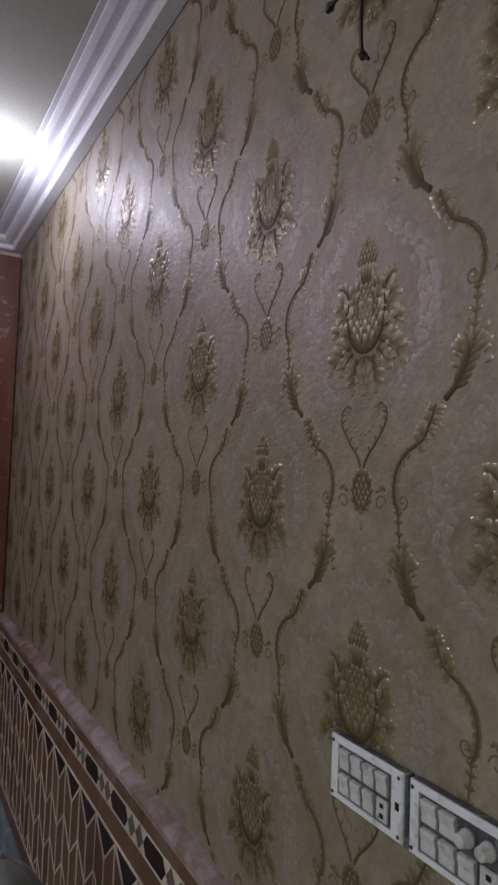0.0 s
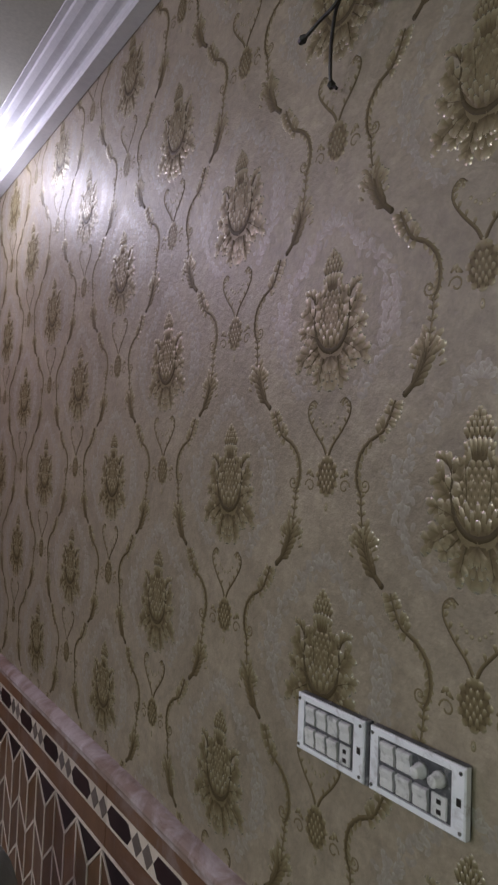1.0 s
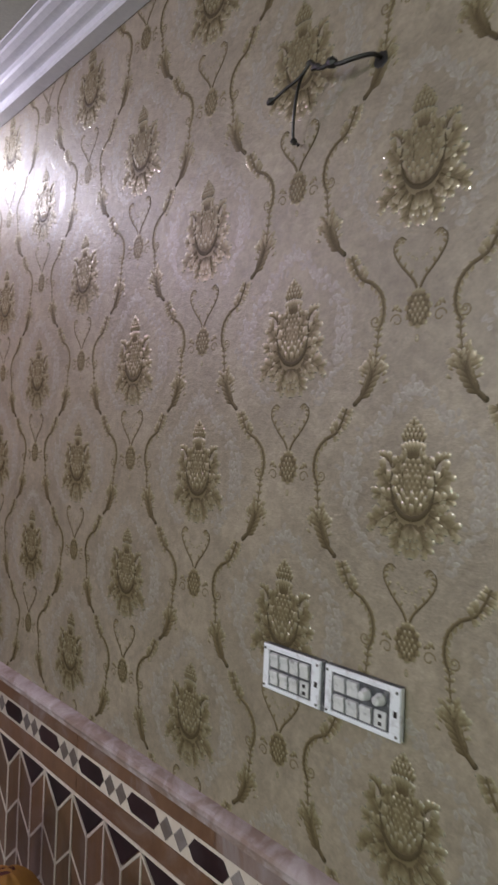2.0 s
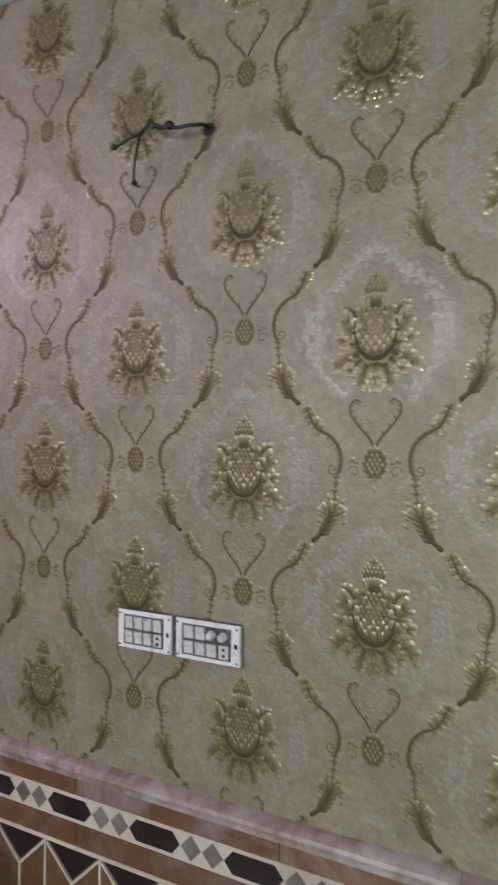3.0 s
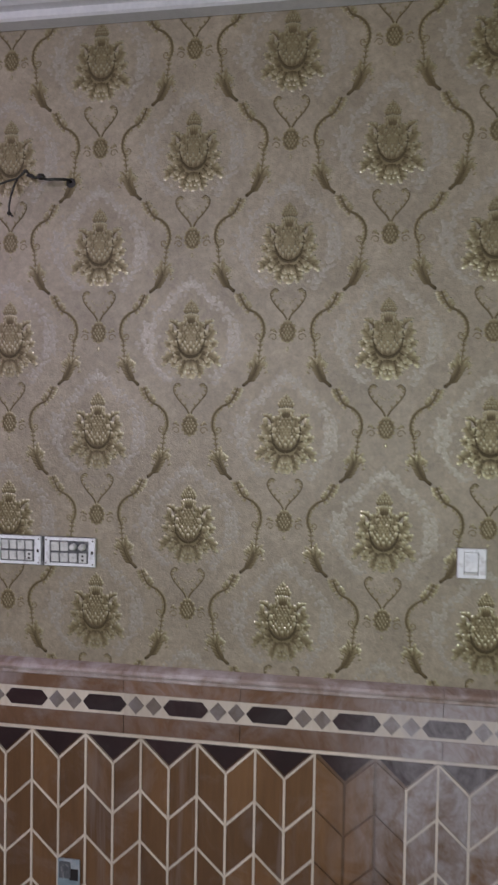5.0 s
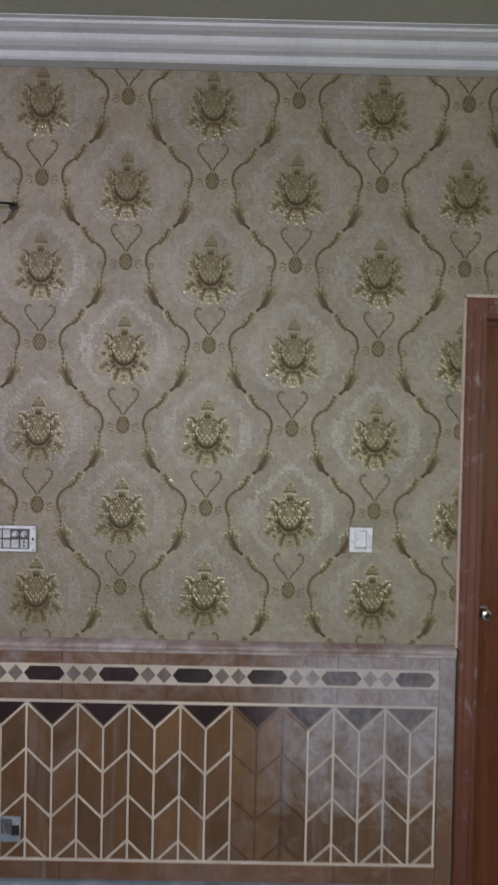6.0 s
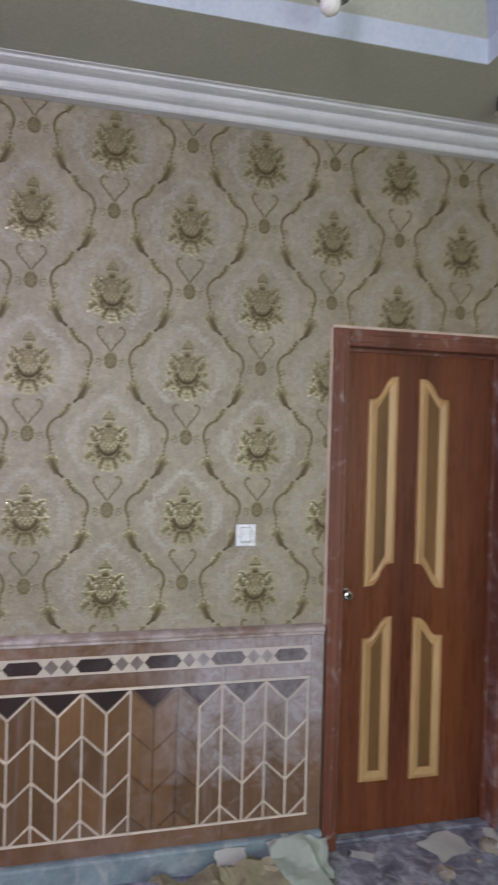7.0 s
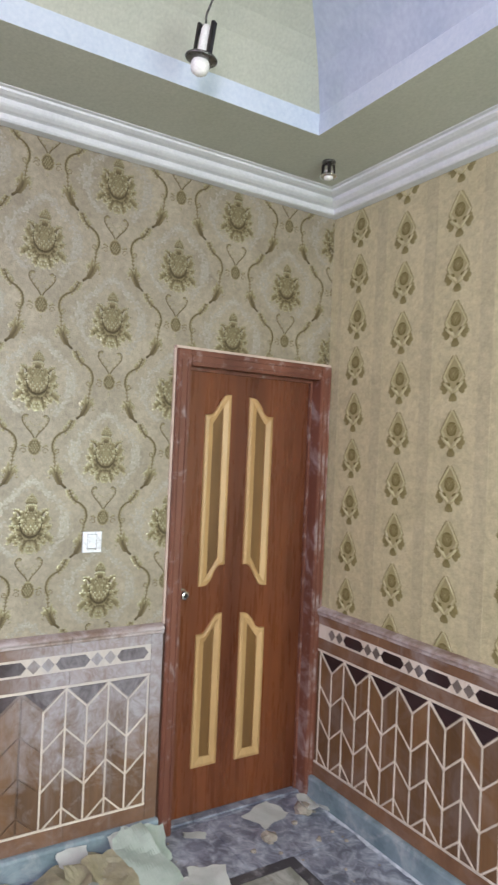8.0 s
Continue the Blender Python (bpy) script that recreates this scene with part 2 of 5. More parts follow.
def print_material(name, stops, rough, metal=0.0):
    """Embossed print, coloured by each leaf's own tone from root to tip."""
    m, nt, bsdf = nodes_of(name)
    at = nt.nodes.new("ShaderNodeAttribute")
    at.attribute_name = "tone"
    col = ramp(nt, at.outputs["Fac"], stops)
    fine = noise_tex(nt, 160.0, 3, 0.6)
    col = mix(nt, 0.3, col, ramp(nt, fine, [(0.25, 0.32), (0.75, 0.70)]), "OVERLAY")
    link(nt, col, bsdf.inputs["Base Color"])
    link(nt, ramp(nt, at.outputs["Fac"], [(0.1, rough + 0.22), (0.5, rough + 0.08), (0.72, rough - 0.12), (0.80, rough + 0.08)]), bsdf.inputs["Roughness"])
    link(nt, ramp(nt, at.outputs["Fac"], [(0.1, 0.25), (0.74, 1.0), (0.80, 0.72)]), bsdf.inputs["Specular IOR Level"])
    link(nt, ramp(nt, at.outputs["Fac"], [(0.12, 0.0), (0.45, metal * 0.5), (0.74, metal), (0.80, metal * 0.3)]), bsdf.inputs["Metallic"])
    bump(nt, bsdf, fine, 0.2, 0.0008)
    return m


M_PAPER_A = paper_material("wallpaper_taupe", (0.222, 0.188, 0.132), (0.330, 0.284, 0.205), 0.47)
M_PRINT_A = print_material("wallpaper_print_gold", [(0.0, (0.060, 0.045, 0.020)), (0.20, (0.122, 0.094, 0.044)), (0.42, (0.205, 0.170, 0.086)), (0.62, (0.325, 0.297, 0.185)), (0.76, (0.62, 0.60, 0.50)), (0.80, (0.285, 0.256, 0.206)), (1.0, (0.42, 0.40, 0.345))], 0.35, 0.62)
M_PAPER_B1 = paper_material("wallpaper_stripe_light", (0.42, 0.375, 0.225), (0.49, 0.44, 0.275), 0.50)
M_PAPER_B2 = paper_material("wallpaper_stripe_dark", (0.378, 0.336, 0.206), (0.438, 0.390, 0.250), 0.46)
M_PRINT_B = print_material("wallpaper_print_olive", [(0.0, (0.125, 0.100, 0.033)), (0.4, (0.22, 0.187, 0.076)), (0.7, (0.36, 0.32, 0.16)), (1.0, (0.60, 0.56, 0.36))], 0.42)

# ---- mesh helpers ----


def thing(name, label, category, m=None, group="", kind=""):
    ob = new(name)
    if m is not None:
        ob.matrix_basis = m
    return tagged(ob, label, category, group, kind)


def as_mesh(name, bm, material=None, smooth=False):
    me = bpy.data.meshes.new(name)
    bmesh.ops.recalc_face_normals(bm, faces=bm.faces[:])
    bm.to_mesh(me)
    bm.free()
    if material:
        me.materials.append(material)
    if smooth:
        for p in me.polygons:
            p.use_smooth = True
    return me


def part(name, bm, material, parent=None, label="", smooth=False):
    ob = new(name, as_mesh(name, bm, material, smooth))
    ob.parent = parent
    return tagged(ob, label)


def piece(name, mesh, parent, x=0.0, y=0.0, z=0.0):
    ob = new(name, mesh)
    ob.parent = parent
    ob.location = (x, y, z)
    return ob


def add_box(bm, x0, x1, y0, y1, z0, z1, bevel=0.0):
    vs = [bm.verts.new((x, y, z)) for x in (x0, x1) for y in (y0, y1) for z in (z0, z1)]
    fs = [bm.faces.new([vs[i] for i in q]) for q in ((0, 1, 3, 2), (4, 6, 7, 5), (0, 4, 5, 1), (2, 3, 7, 6), (0, 2, 6, 4), (1, 5, 7, 3))]
    if bevel:
        edges = list({e for f in fs for e in f.edges})
        bmesh.ops.bevel(bm, geom=edges, offset=bevel, segments=2, affect="EDGES")
    return bm


def box(x0, x1, y0, y1, z0, z1, bevel=0.0):
    return add_box(bmesh.new(), x0, x1, y0, y1, z0, z1, bevel)


def slab(points, y0, y1, inset=0.0):
    """A flat piece with the outline points (x, z) between depth y0 (front) and y1, its front edge chamfered."""
    bm = bmesh.new()
    cx = sum(p[0] for p in points) / len(points)
    cz = sum(p[1] for p in points) / len(points)

    def ring(y, k):
        out = []
        for px, pz in points:
            d = math.hypot(px - cx, pz - cz)
            f = max(1 - k / d, 0.1) if d else 1
            out.append(bm.verts.new((cx + (px - cx) * f, y, cz + (pz - cz) * f)))
        return out
    rings = [ring(y1, 0), ring(y0 + inset, 0), ring(y0, inset * 1.4)] if inset else [ring(y1, 0), ring(y0, 0)]
    for a, b in zip(rings, rings[1:]):
        for i in range(len(points)):
            j = (i + 1) % len(points)
            bm.faces.new((a[i], a[j], b[j], b[i]))
    bm.faces.new(rings[-1])
    return bm


def lathe(profile, steps=20, axis_y=False):
    """Turned shape from (radius, height) pairs, round z (or round y, the height then running towards -y)."""
    bm = bmesh.new()
    rows = []
    for r, h in profile:
        row = []
        for i in range(steps):
            a = 2 * math.pi * i / steps
            p = (r * math.cos(a), r * math.sin(a), h)
            row.append(bm.verts.new((p[0], -p[2], p[1]) if axis_y else p))
        rows.append(row)
    for a, b in zip(rows, rows[1:]):
        for i in range(steps):
            j = (i + 1) % steps
            bm.faces.new((a[i], a[j], b[j], b[i]))
    bm.faces.new(rows[0])
    bm.faces.new(rows[-1])
    return bm


def tube(points, radius, sides=8, taper=None):
    bm = bmesh.new()
    pts = [Vector(p) for p in points]
    rows = []
    for i, p in enumerate(pts):
        d = (pts[min(i + 1, len(pts) - 1)] - pts[max(i - 1, 0)]).normalized()
        a = d.orthogonal().normalized()
        b = d.cross(a)
        r = radius * (taper[i] if taper else 1)
        rows.append([bm.verts.new(p + r * (math.cos(t) * a + math.sin(t) * b)) for t in (2 * math.pi * k / sides for k in range(sides))])
    for a, b in zip(rows, rows[1:]):
        # the ring of b is turned to start nearest to a's start
        k = min(range(sides), key=lambda q: (b[q].co - a[0].co).length)
        flip = (b[(k + 1) % sides].co - a[1].co).length > (b[(k - 1) % sides].co - a[1].co).length
        b[:] = [b[(k - i if flip else k + i) % sides] for i in range(sides)]
        for i in range(sides):
            j = (i + 1) % sides
            bm.faces.new((a[i], a[j], b[j], b[i]))
    bm.faces.new(rows[0])
    bm.faces.new(rows[-1])
    return bm


def smooth_path(points, steps=6):
    """Catmull-Rom through the points."""
    pts = [Vector(p) for p in points]
    pts = [2 * pts[0] - pts[1]] + pts + [2 * pts[-1] - pts[-2]]
    out = []
    for a, b, c, d in zip(pts, pts[1:], pts[2:], pts[3:]):
        for i in range(steps):
            t = i / steps
            out.append(0.5 * ((2 * b) + (c - a) * t + (2 * a - 5 * b + 4 * c - d) * t * t + (3 * b - a - 3 * c + d) * t ** 3))
    out.append(pts[-2])
    return out


# ---- the room ----
WALL_X, WALL_S, WALL_N, WALL_W = 0.66, -2.033, 3.62, -3.7
CEIL, DADO = 2.97, 0.928
# on each panelled wall x runs to the right as one faces it, y into the wall, z up
M_A = Matrix.Translation((WALL_X, 0, 0)) @ Matrix.Rotation(radians(-90), 4, "Z")
M_B = Matrix.Translation((0, WALL_S, 0)) @ Matrix.Rotation(radians(180), 4, "Z")
A0, A1 = -WALL_N, -WALL_S
B0, B1 = -WALL_X, -WALL_W
DOOR_L, DOOR_R, DOOR_TOP = 1.168, 1.995, 2.145
OPEN_L, OPEN_R, OPEN_TOP = 1.19, 2.010, 2.12

bm = box(A0 - 0.2, OPEN_L, 0.002, 0.2, -0.1, 3.6)
add_box(bm, OPEN_R, A1 + 0.2, 0.002, 0.2, -0.1, 3.6)
add_box(bm, OPEN_L, OPEN_R, 0.002, 0.2, OPEN_TOP, 3.6)
wall_a = tagged(part("wall_east", bm, M_WALL), "papered plaster wall with a doorway at its end", "wall", kind="structure")
wall_a.matrix_basis = M_A
wall_b = tagged(part("wall_south", box(B0, B1 + 0.2, 0.002, 0.2, -0.1, 3.6), M_WALL), "papered plaster wall meeting the door wall in a corner", "wall", kind="structure")
wall_b.matrix_basis = M_B
tagged(part("wall_north", box(WALL_W - 0.2, WALL_X, WALL_N, WALL_N + 0.2, -0.1, 3.6), M_WALL), "plain beige plaster wall at the far end", "wall", kind="structure")
WIN_S, WIN_N = -1.98, -0.20
bm = box(WALL_W - 0.2, WALL_W, WALL_S, WIN_S, -0.1, 3.6)
add_box(bm, WALL_W - 0.2, WALL_W, WIN_N, WALL_N, -0.1, 3.6)
add_box(bm, WALL_W - 0.2, WALL_W, WIN_S, WIN_N, -0.1, 0.3)
add_box(bm, WALL_W - 0.2, WALL_W, WIN_S, WIN_N, 2.2, 3.6)
tagged(part("wall_west", bm, M_WALL), "plain beige plaster wall with a window", "wall", kind="structure")
win = thing("window_1", "wide window with a wooden frame in the opposite wall", "window", kind="structure")
for y0 in (WIN_S, (WIN_S + WIN_N) / 2 - 0.03, WIN_N - 0.06):
    part("window_frame", box(WALL_W - 0.16, WALL_W - 0.10, y0, y0 + 0.06, 0.3, 2.2, 0.003), M_FRAME, win)
for z0, z1 in ((0.30, 0.36), (2.14, 2.20)):
    part("window_frame", box(WALL_W - 0.158, WALL_W - 0.102, WIN_S + 0.062, WIN_N - 0.062, z0, z1, 0.003), M_FRAME, win)
part("window_back", box(WALL_W - 0.19, WALL_W - 0.17, WIN_S, WIN_N, 0.3, 2.2), M_BULB, win)

# ceiling: a flat border, an upright fascia and a curved cove rising to the middle
TRAY_X, TRAY_S = 0.125, -1.505
TRAY_W, TRAY_N = WALL_W + 0.54, WALL_N - 0.54


def ceiling():
    bm = bmesh.new()
    profile = [(0.0, CEIL), (0.0, CEIL + 0.085)]
    for i in range(1, 9):
        a = i / 8 * math.pi / 2
        profile.append((0.02 + 0.62 * (1 - math.cos(a)), CEIL + 0.085 + 0.34 * math.sin(a)))
    outer = [(WALL_X, WALL_S), (WALL_W, WALL_S), (WALL_W, WALL_N), (WALL_X, WALL_N)]
    rows = [[bm.verts.new((x, y, CEIL)) for x, y in outer]]
    for d, z in profile:
        rows.append([bm.verts.new((x, y, z)) for x, y in ((TRAY_X - d, TRAY_S + d), (TRAY_W + d, TRAY_S + d), (TRAY_W + d, TRAY_N - d), (TRAY_X - d, TRAY_N - d))])
    for k, (a, b) in enumerate(zip(rows, rows[1:])):
        for i in range(4):
            j = (i + 1) % 4
            f = bm.faces.new((a[i], a[j], b[j], b[i]))
            # the south cove alone takes the colour with the blue light in it
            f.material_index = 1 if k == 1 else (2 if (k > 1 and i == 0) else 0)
    bm.faces.new(rows[-1])
    ob = part("ceiling", bm, M_CREAM)
    ob.data.materials.append(M_FASCIA)
    ob.data.materials.append(M_COVE_LIT)
    return tagged(ob, "cream ceiling with a white-edged raised tray", "ceiling", kind="structure")


ceiling()


def cornice():
    """White plaster cornice, stepped in three beads, round the whole room."""
    profile = [(0.004, -0.078), (0.048, -0.078), (0.055, -0.072), (0.057, -0.054), (0.063, -0.052), (0.080, -0.050), (0.096, -0.042), (0.102, -0.036), (0.104, -0.020), (0.110, -0.019), (0.130, -0.018), (0.148, -0.012), (0.151, -0.004), (0.168, -0.0035), (0.170, -0.001), (0.004, -0.001)]
    bm = bmesh.new()
    rows = []
    for d, h in profile:
        rows.append([bm.verts.new((x, y, CEIL + h)) for x, y in ((WALL_X - d, WALL_S + d), (WALL_W + d, WALL_S + d), (WALL_W + d, WALL_N - d), (WALL_X - d, WALL_N - d))])
    for a, b in zip(rows, rows[1:]):
        for i in range(4):
            j = (i + 1) % 4
            bm.faces.new((a[i], a[j], b[j], b[i]))
    ob = part("cornice", bm, M_WHITE)
    return tagged(ob, "white stepped plaster cornice under the ceiling", "cornice", kind="structure")


cornice()

# floor: dusty slabs with a dark inlaid line and a greenish field inside it
floor = tagged(part("floor", box(WALL_W - 0.2, WALL_X + 0.25, WALL_S - 0.2, WALL_N + 0.2, -0.12, -0.006), M_FLOOR), "dusty grey floor slabs with a dark inlaid border line", "floor", kind="structure")
LINE = 0.40


def floor_slabs():
    step = 0.61
    bm = box(WALL_W, WALL_X - LINE, WALL_S + LINE, WALL_S + LINE + 0.05, -0.012, 0.001)
    part("border_line", bm, M_FLOOR_LINE, floor, "dark inlaid stone line")
    bm = box(WALL_X - LINE - 0.05, WALL_X - LINE, WALL_S + LINE + 0.05, WALL_N, -0.012, 0.001)
    part("border_line", bm, M_FLOOR_LINE, floor, "dark inlaid stone line")
    gap = 0.003

    def run(x0, x1, y0, y1, mat):
        part("floor_slab", box(x0 + gap / 2, x1 - gap / 2, y0 + gap / 2, y1 - gap / 2, -0.012, random.uniform(-0.0006, 0.0012), 0.0012), mat, floor)
    y = WALL_S
    while y < WALL_N:
        y1 = min(y + step, WALL_N)
        run(WALL_X - LINE, WALL_X + 0.0, y, y1, M_FLOOR)
        y = y1
    run(WALL_X, WALL_X + 0.2, WALL_S, -1.1, M_FLOOR)
    x = WALL_X - LINE
    while x > WALL_W + 0.01:
        x1 = max(x - step, WALL_W)
        run(x1, x, WALL_S, WALL_S + LINE, M_FLOOR)
        x = x1
    x = WALL_X - LINE - 0.05
    while x > WALL_W + 0.05:
        x1 = max(x - step, WALL_W)
        y = WALL_S + LINE + 0.05
        while y < WALL_N - 0.05:
            y1 = min(y + step, WALL_N)
            run(x1, x, y, y1, M_FLOOR_IN)
            y = y1
        x = x1


floor_slabs()

# ---- wallpaper with embossed ogee pattern ----
PITCH, DROP = 0.2915, 0.2805
MOTIF_Z = 1.934


class Relief:
    """Gathers small raised leaves, stems and beads in the plane (u to the right, v up, w out of the wall)."""

    def __init__(self):
        self.items = []

    def add(self, verts, faces, tones):
        self.items.append((np.array(verts, float), faces, np.array(tones, float)))

    def petal(self, u, v, angle, length, width, lift=0.0016, t0=0.1, t1=0.7, bend=0.0):
        """A spoon-shaped leaf: dark at the root, its rim printed paler than its middle; bend curls it to its left (degrees)."""
        px, py, n = u, v, 5
        steps = (0.0, 0.25, 0.52, 0.78, 0.94, 1.0)
        wide = (0.30, 0.42, 0.50, 0.45, 0.26, 0.0)
        verts, tones = [], []
        for i, q in enumerate(steps):
            a = radians(angle + bend * q)
            if i:
                d = (q - steps[i - 1]) * length
                px, py = px + math.cos(a) * d, py + math.sin(a) * d
            ox, oy = -math.sin(a) * wide[i] * width, math.cos(a) * wide[i] * width
            rise = min(q * 2.2, 1.0)
            rim_tone = t0 + (t1 - t0) * rise
            mid_tone = t0 + (t1 - t0) * q ** 1.5 * 0.55
            verts += [(px + ox, py + oy, 0.0003), (px, py, 0.0003 + lift * (0.3 + 0.7 * math.sin(math.pi * min(q * 0.8 + 0.1, 1)))), (px - ox, py - oy, 0.0003)]
            tones += [rim_tone, mid_tone if i < n else rim_tone, rim_tone]
        faces = []
        for i in range(n):
            k = 3 * i
            faces += [(k, k + 1, k + 4, k + 3), (k + 1, k + 2, k + 5, k + 4)]
        self.add(verts, faces, tones)

    def lobe(self, u, v, angle, length, width, lift=0.0022, t0=0.1, t1=0.7, bend=0.0):
        """A club-shaped petal: narrow dark root, wide rounded pale tip."""
        steps = (0.0, 0.3, 0.58, 0.8, 0.94, 1.0)
        wide = (0.18, 0.30, 0.46, 0.48, 0.30, 0.04)
        tone = (0.0, 0.30, 0.56, 0.78, 0.94, 1.0)
        verts, tones, faces = [], [], []
        px, py = u, v
        for i, q in enumerate(steps):
            a = radians(angle + bend * q)
            if i:
                d = (q - steps[i - 1]) * length
                px, py = px + math.cos(a) * d, py + math.sin(a) * d
            ox, oy = -math.sin(a) * wide[i] * width, math.cos(a) * wide[i] * width
            t = t0 + (t1 - t0) * tone[i]
            verts += [(px + ox, py + oy, 0.0003), (px, py, 0.0003 + lift * (0.25 + 0.75 * math.sin(math.pi * min(0.1 + q * 0.72, 1)))), (px - ox, py - oy, 0.0003)]
            tones += [max(t - 0.05, t0 * 0.5), t - 0.08 * (1 - q), max(t - 0.05, t0 * 0.5)]
        for k in range(0, 15, 3):
            faces += [(k, k + 1, k + 4, k + 3), (k + 1, k + 2, k + 5, k + 4)]
        self.add(verts, faces, tones)

    def bead(self, u, v, ru, rv, lift=0.002, t0=0.3, t1=0.7, sides=10):
        verts, tones = [(u, v, lift)], [t1]
        for f, h, t in ((0.6, 0.8, (t0 + t1) / 2), (1.0, 0.1, t0)):
            for i in range(sides):
                a = 2 * math.pi * i / sides
                verts.append((u + ru * f * math.cos(a), v + rv * f * math.sin(a), max(lift * h, 0.0002)))
                tones.append(t)
        faces = [(0, 1 + i, 1 + (i + 1) % sides) for i in range(sides)]
        faces += [(1 + i, 1 + sides + i, 1 + sides + (i + 1) % sides, 1 + (i + 1) % sides) for i in range(sides)]
        self.add(verts, faces, tones)

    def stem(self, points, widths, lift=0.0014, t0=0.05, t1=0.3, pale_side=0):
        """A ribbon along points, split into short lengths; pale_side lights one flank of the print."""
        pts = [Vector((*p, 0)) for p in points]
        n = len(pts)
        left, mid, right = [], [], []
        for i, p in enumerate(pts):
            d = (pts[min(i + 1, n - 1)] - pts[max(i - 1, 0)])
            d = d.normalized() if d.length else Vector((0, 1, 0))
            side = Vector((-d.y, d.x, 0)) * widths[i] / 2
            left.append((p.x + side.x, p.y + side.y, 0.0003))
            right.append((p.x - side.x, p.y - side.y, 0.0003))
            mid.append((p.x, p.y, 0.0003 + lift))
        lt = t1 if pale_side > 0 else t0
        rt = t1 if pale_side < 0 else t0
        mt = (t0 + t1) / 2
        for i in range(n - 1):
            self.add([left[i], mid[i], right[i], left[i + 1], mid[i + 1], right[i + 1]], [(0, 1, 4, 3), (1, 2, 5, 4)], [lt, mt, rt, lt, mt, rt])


def along(points, steps=5):
    """A smooth line through points of the plane."""
    return [(p.x, p.y) for p in smooth_path([(u, v, 0) for u, v in points], steps)]


def heading(path, i):
    (u0, v0), (u1, v1) = path[max(i - 1, 0)], path[min(i + 1, len(path) - 1)]
    return math.degrees(math.atan2(v1 - v0, u1 - u0))


def flower(r):
    """A pineapple cup among drooping acanthus leaves, with a pointed crown."""
    # dark ground that the leaves stand on
    r.bead(0, -0.024, 0.050, 0.044, 0.0005, 0.46, 0.06, 24)
    # leaves from the lowest to the top one on each side, then the hanging middle one
    root = (0.0, -0.030)
    for deg, reach, wide, bend in ((-60, 0.090, 0.030, -16), (-34, 0.080, 0.028, -10), (-13, 0.104, 0.036, -18), (12, 0.090, 0.028, 8), (33, 0.108, 0.036, 22), (60, 0.106, 0.030, 26)):
        for s in (-1, 1):
            face = deg if s > 0 else 180 - deg
            lean = bend * s
            q0 = 0.034
            u, v = root[0] + q0 * math.cos(radians(face)), root[1] + q0 * math.sin(radians(face))
            long = reach - q0
            r.petal(u, v, face, long * 0.84, wide * 0.70, 0.0012, 0.14, 0.52, lean)
            for k in range(3):
                q = 0.16 + 0.24 * k
                m = radians(face + lean * q)
                pu, pv = u + q * long * math.cos(m), v + q * long * math.sin(m)
                for side in (-1, 1):
                    size = wide * (0.74 - 0.10 * k)
                    r.lobe(pu, pv, face + lean * q + side * (50 - 9 * k), size * 1.08, size * 0.64, 0.0044, 0.26, 0.75 - 0.06 * (k == 0), side * 26)
            m = radians(face + lean)
            r.lobe(u + 0.58 * long * math.cos(m), v + 0.58 * long * math.sin(m), face + lean, long * 0.44, wide * 0.44, 0.0046, 0.16, 0.76, lean)
            r.stem([(u, v), (u + 0.62 * long * math.cos(m), v + 0.62 * long * math.sin(m))], [0.0036, 0.0014], 0.0050, 0.04, 0.20)
    r.petal(0, -0.058, -90, 0.060, 0.040, 0.0020, 0.10, 0.60)
    for deg, base, long, wide in ((-128, -0.058, 0.030, 0.015), (-52, -0.058, 0.030, 0.015), (-116, -0.078, 0.024, 0.014), (-64, -0.078, 0.024, 0.014), (-90, -0.060, 0.028, 0.015), (-90, -0.084, 0.034, 0.020)):
        r.lobe(0, base, deg, long, wide, 0.0044, 0.12, 0.76, 20 if deg < -90 else -20 if deg > -90 else 0)
    # dark stems that hug the cup
    for s in (-1, 1):
        arm = along([(0.0, -0.050), (0.020 * s, -0.043), (0.037 * s, -0.022), (0.043 * s, 0.006), (0.042 * s, 0.032), (0.052 * s, 0.054)])
        n = len(arm)
        r.stem(arm, [0.0100 * (1 - 0.84 * i / n) for i in range(n)], 0.0040, 0.0, 0.12)
        for i, (deg, size) in enumerate(((118, 0.024), (92, 0.026), (66, 0.024), (44, 0.022))):
            face = deg if s > 0 else 180 - deg
            r.lobe(s * (0.040 + 0.004 * i), 0.034 + 0.006 * i, face, size, size * 0.48, 0.0046, 0.10, 0.76, s * -28)
    # cup with rows of small scales, and a rosette of upright petals at its foot
    r.bead(0, 0.006, 0.034, 0.046, 0.0030, 0.24, 0.44, 20)
    for j in range(8):
        for i in range(7):
            u = (i - 3) * 0.0098 + (0.0049 if j % 2 else 0)
            v = 0.040 - j * 0.0092
            if (u / 0.030) ** 2 + ((v - 0.004) / 0.042) ** 2 < 1:
                r.lobe(u, v, 90 - u * 300, 0.0130, 0.0090, 0.0046, 0.22, 0.60)
    for n, base, long in ((5, -0.030, 0.030), (4, -0.038, 0.027), (3, -0.044, 0.022)):
        for i in range(n):
            q = i - (n - 1) / 2
            r.lobe(q * 0.0130, base + 0.0022 * q * q, 90 - q * 13, long, 0.0125, 0.0056, 0.20, 0.76)
    # crown: a fluted bowl and a pointed pile of buds
    r.petal(0, 0.050, 90, 0.070, 0.034, 0.0010, 0.10, 0.46)
    for i in range(7):
        q = i - 3
        r.lobe(q * 0.0050, 0.058, 90 - q * 7, 0.027 - 0.0006 * q * q, 0.0088, 0.0044, 0.16, 0.76)
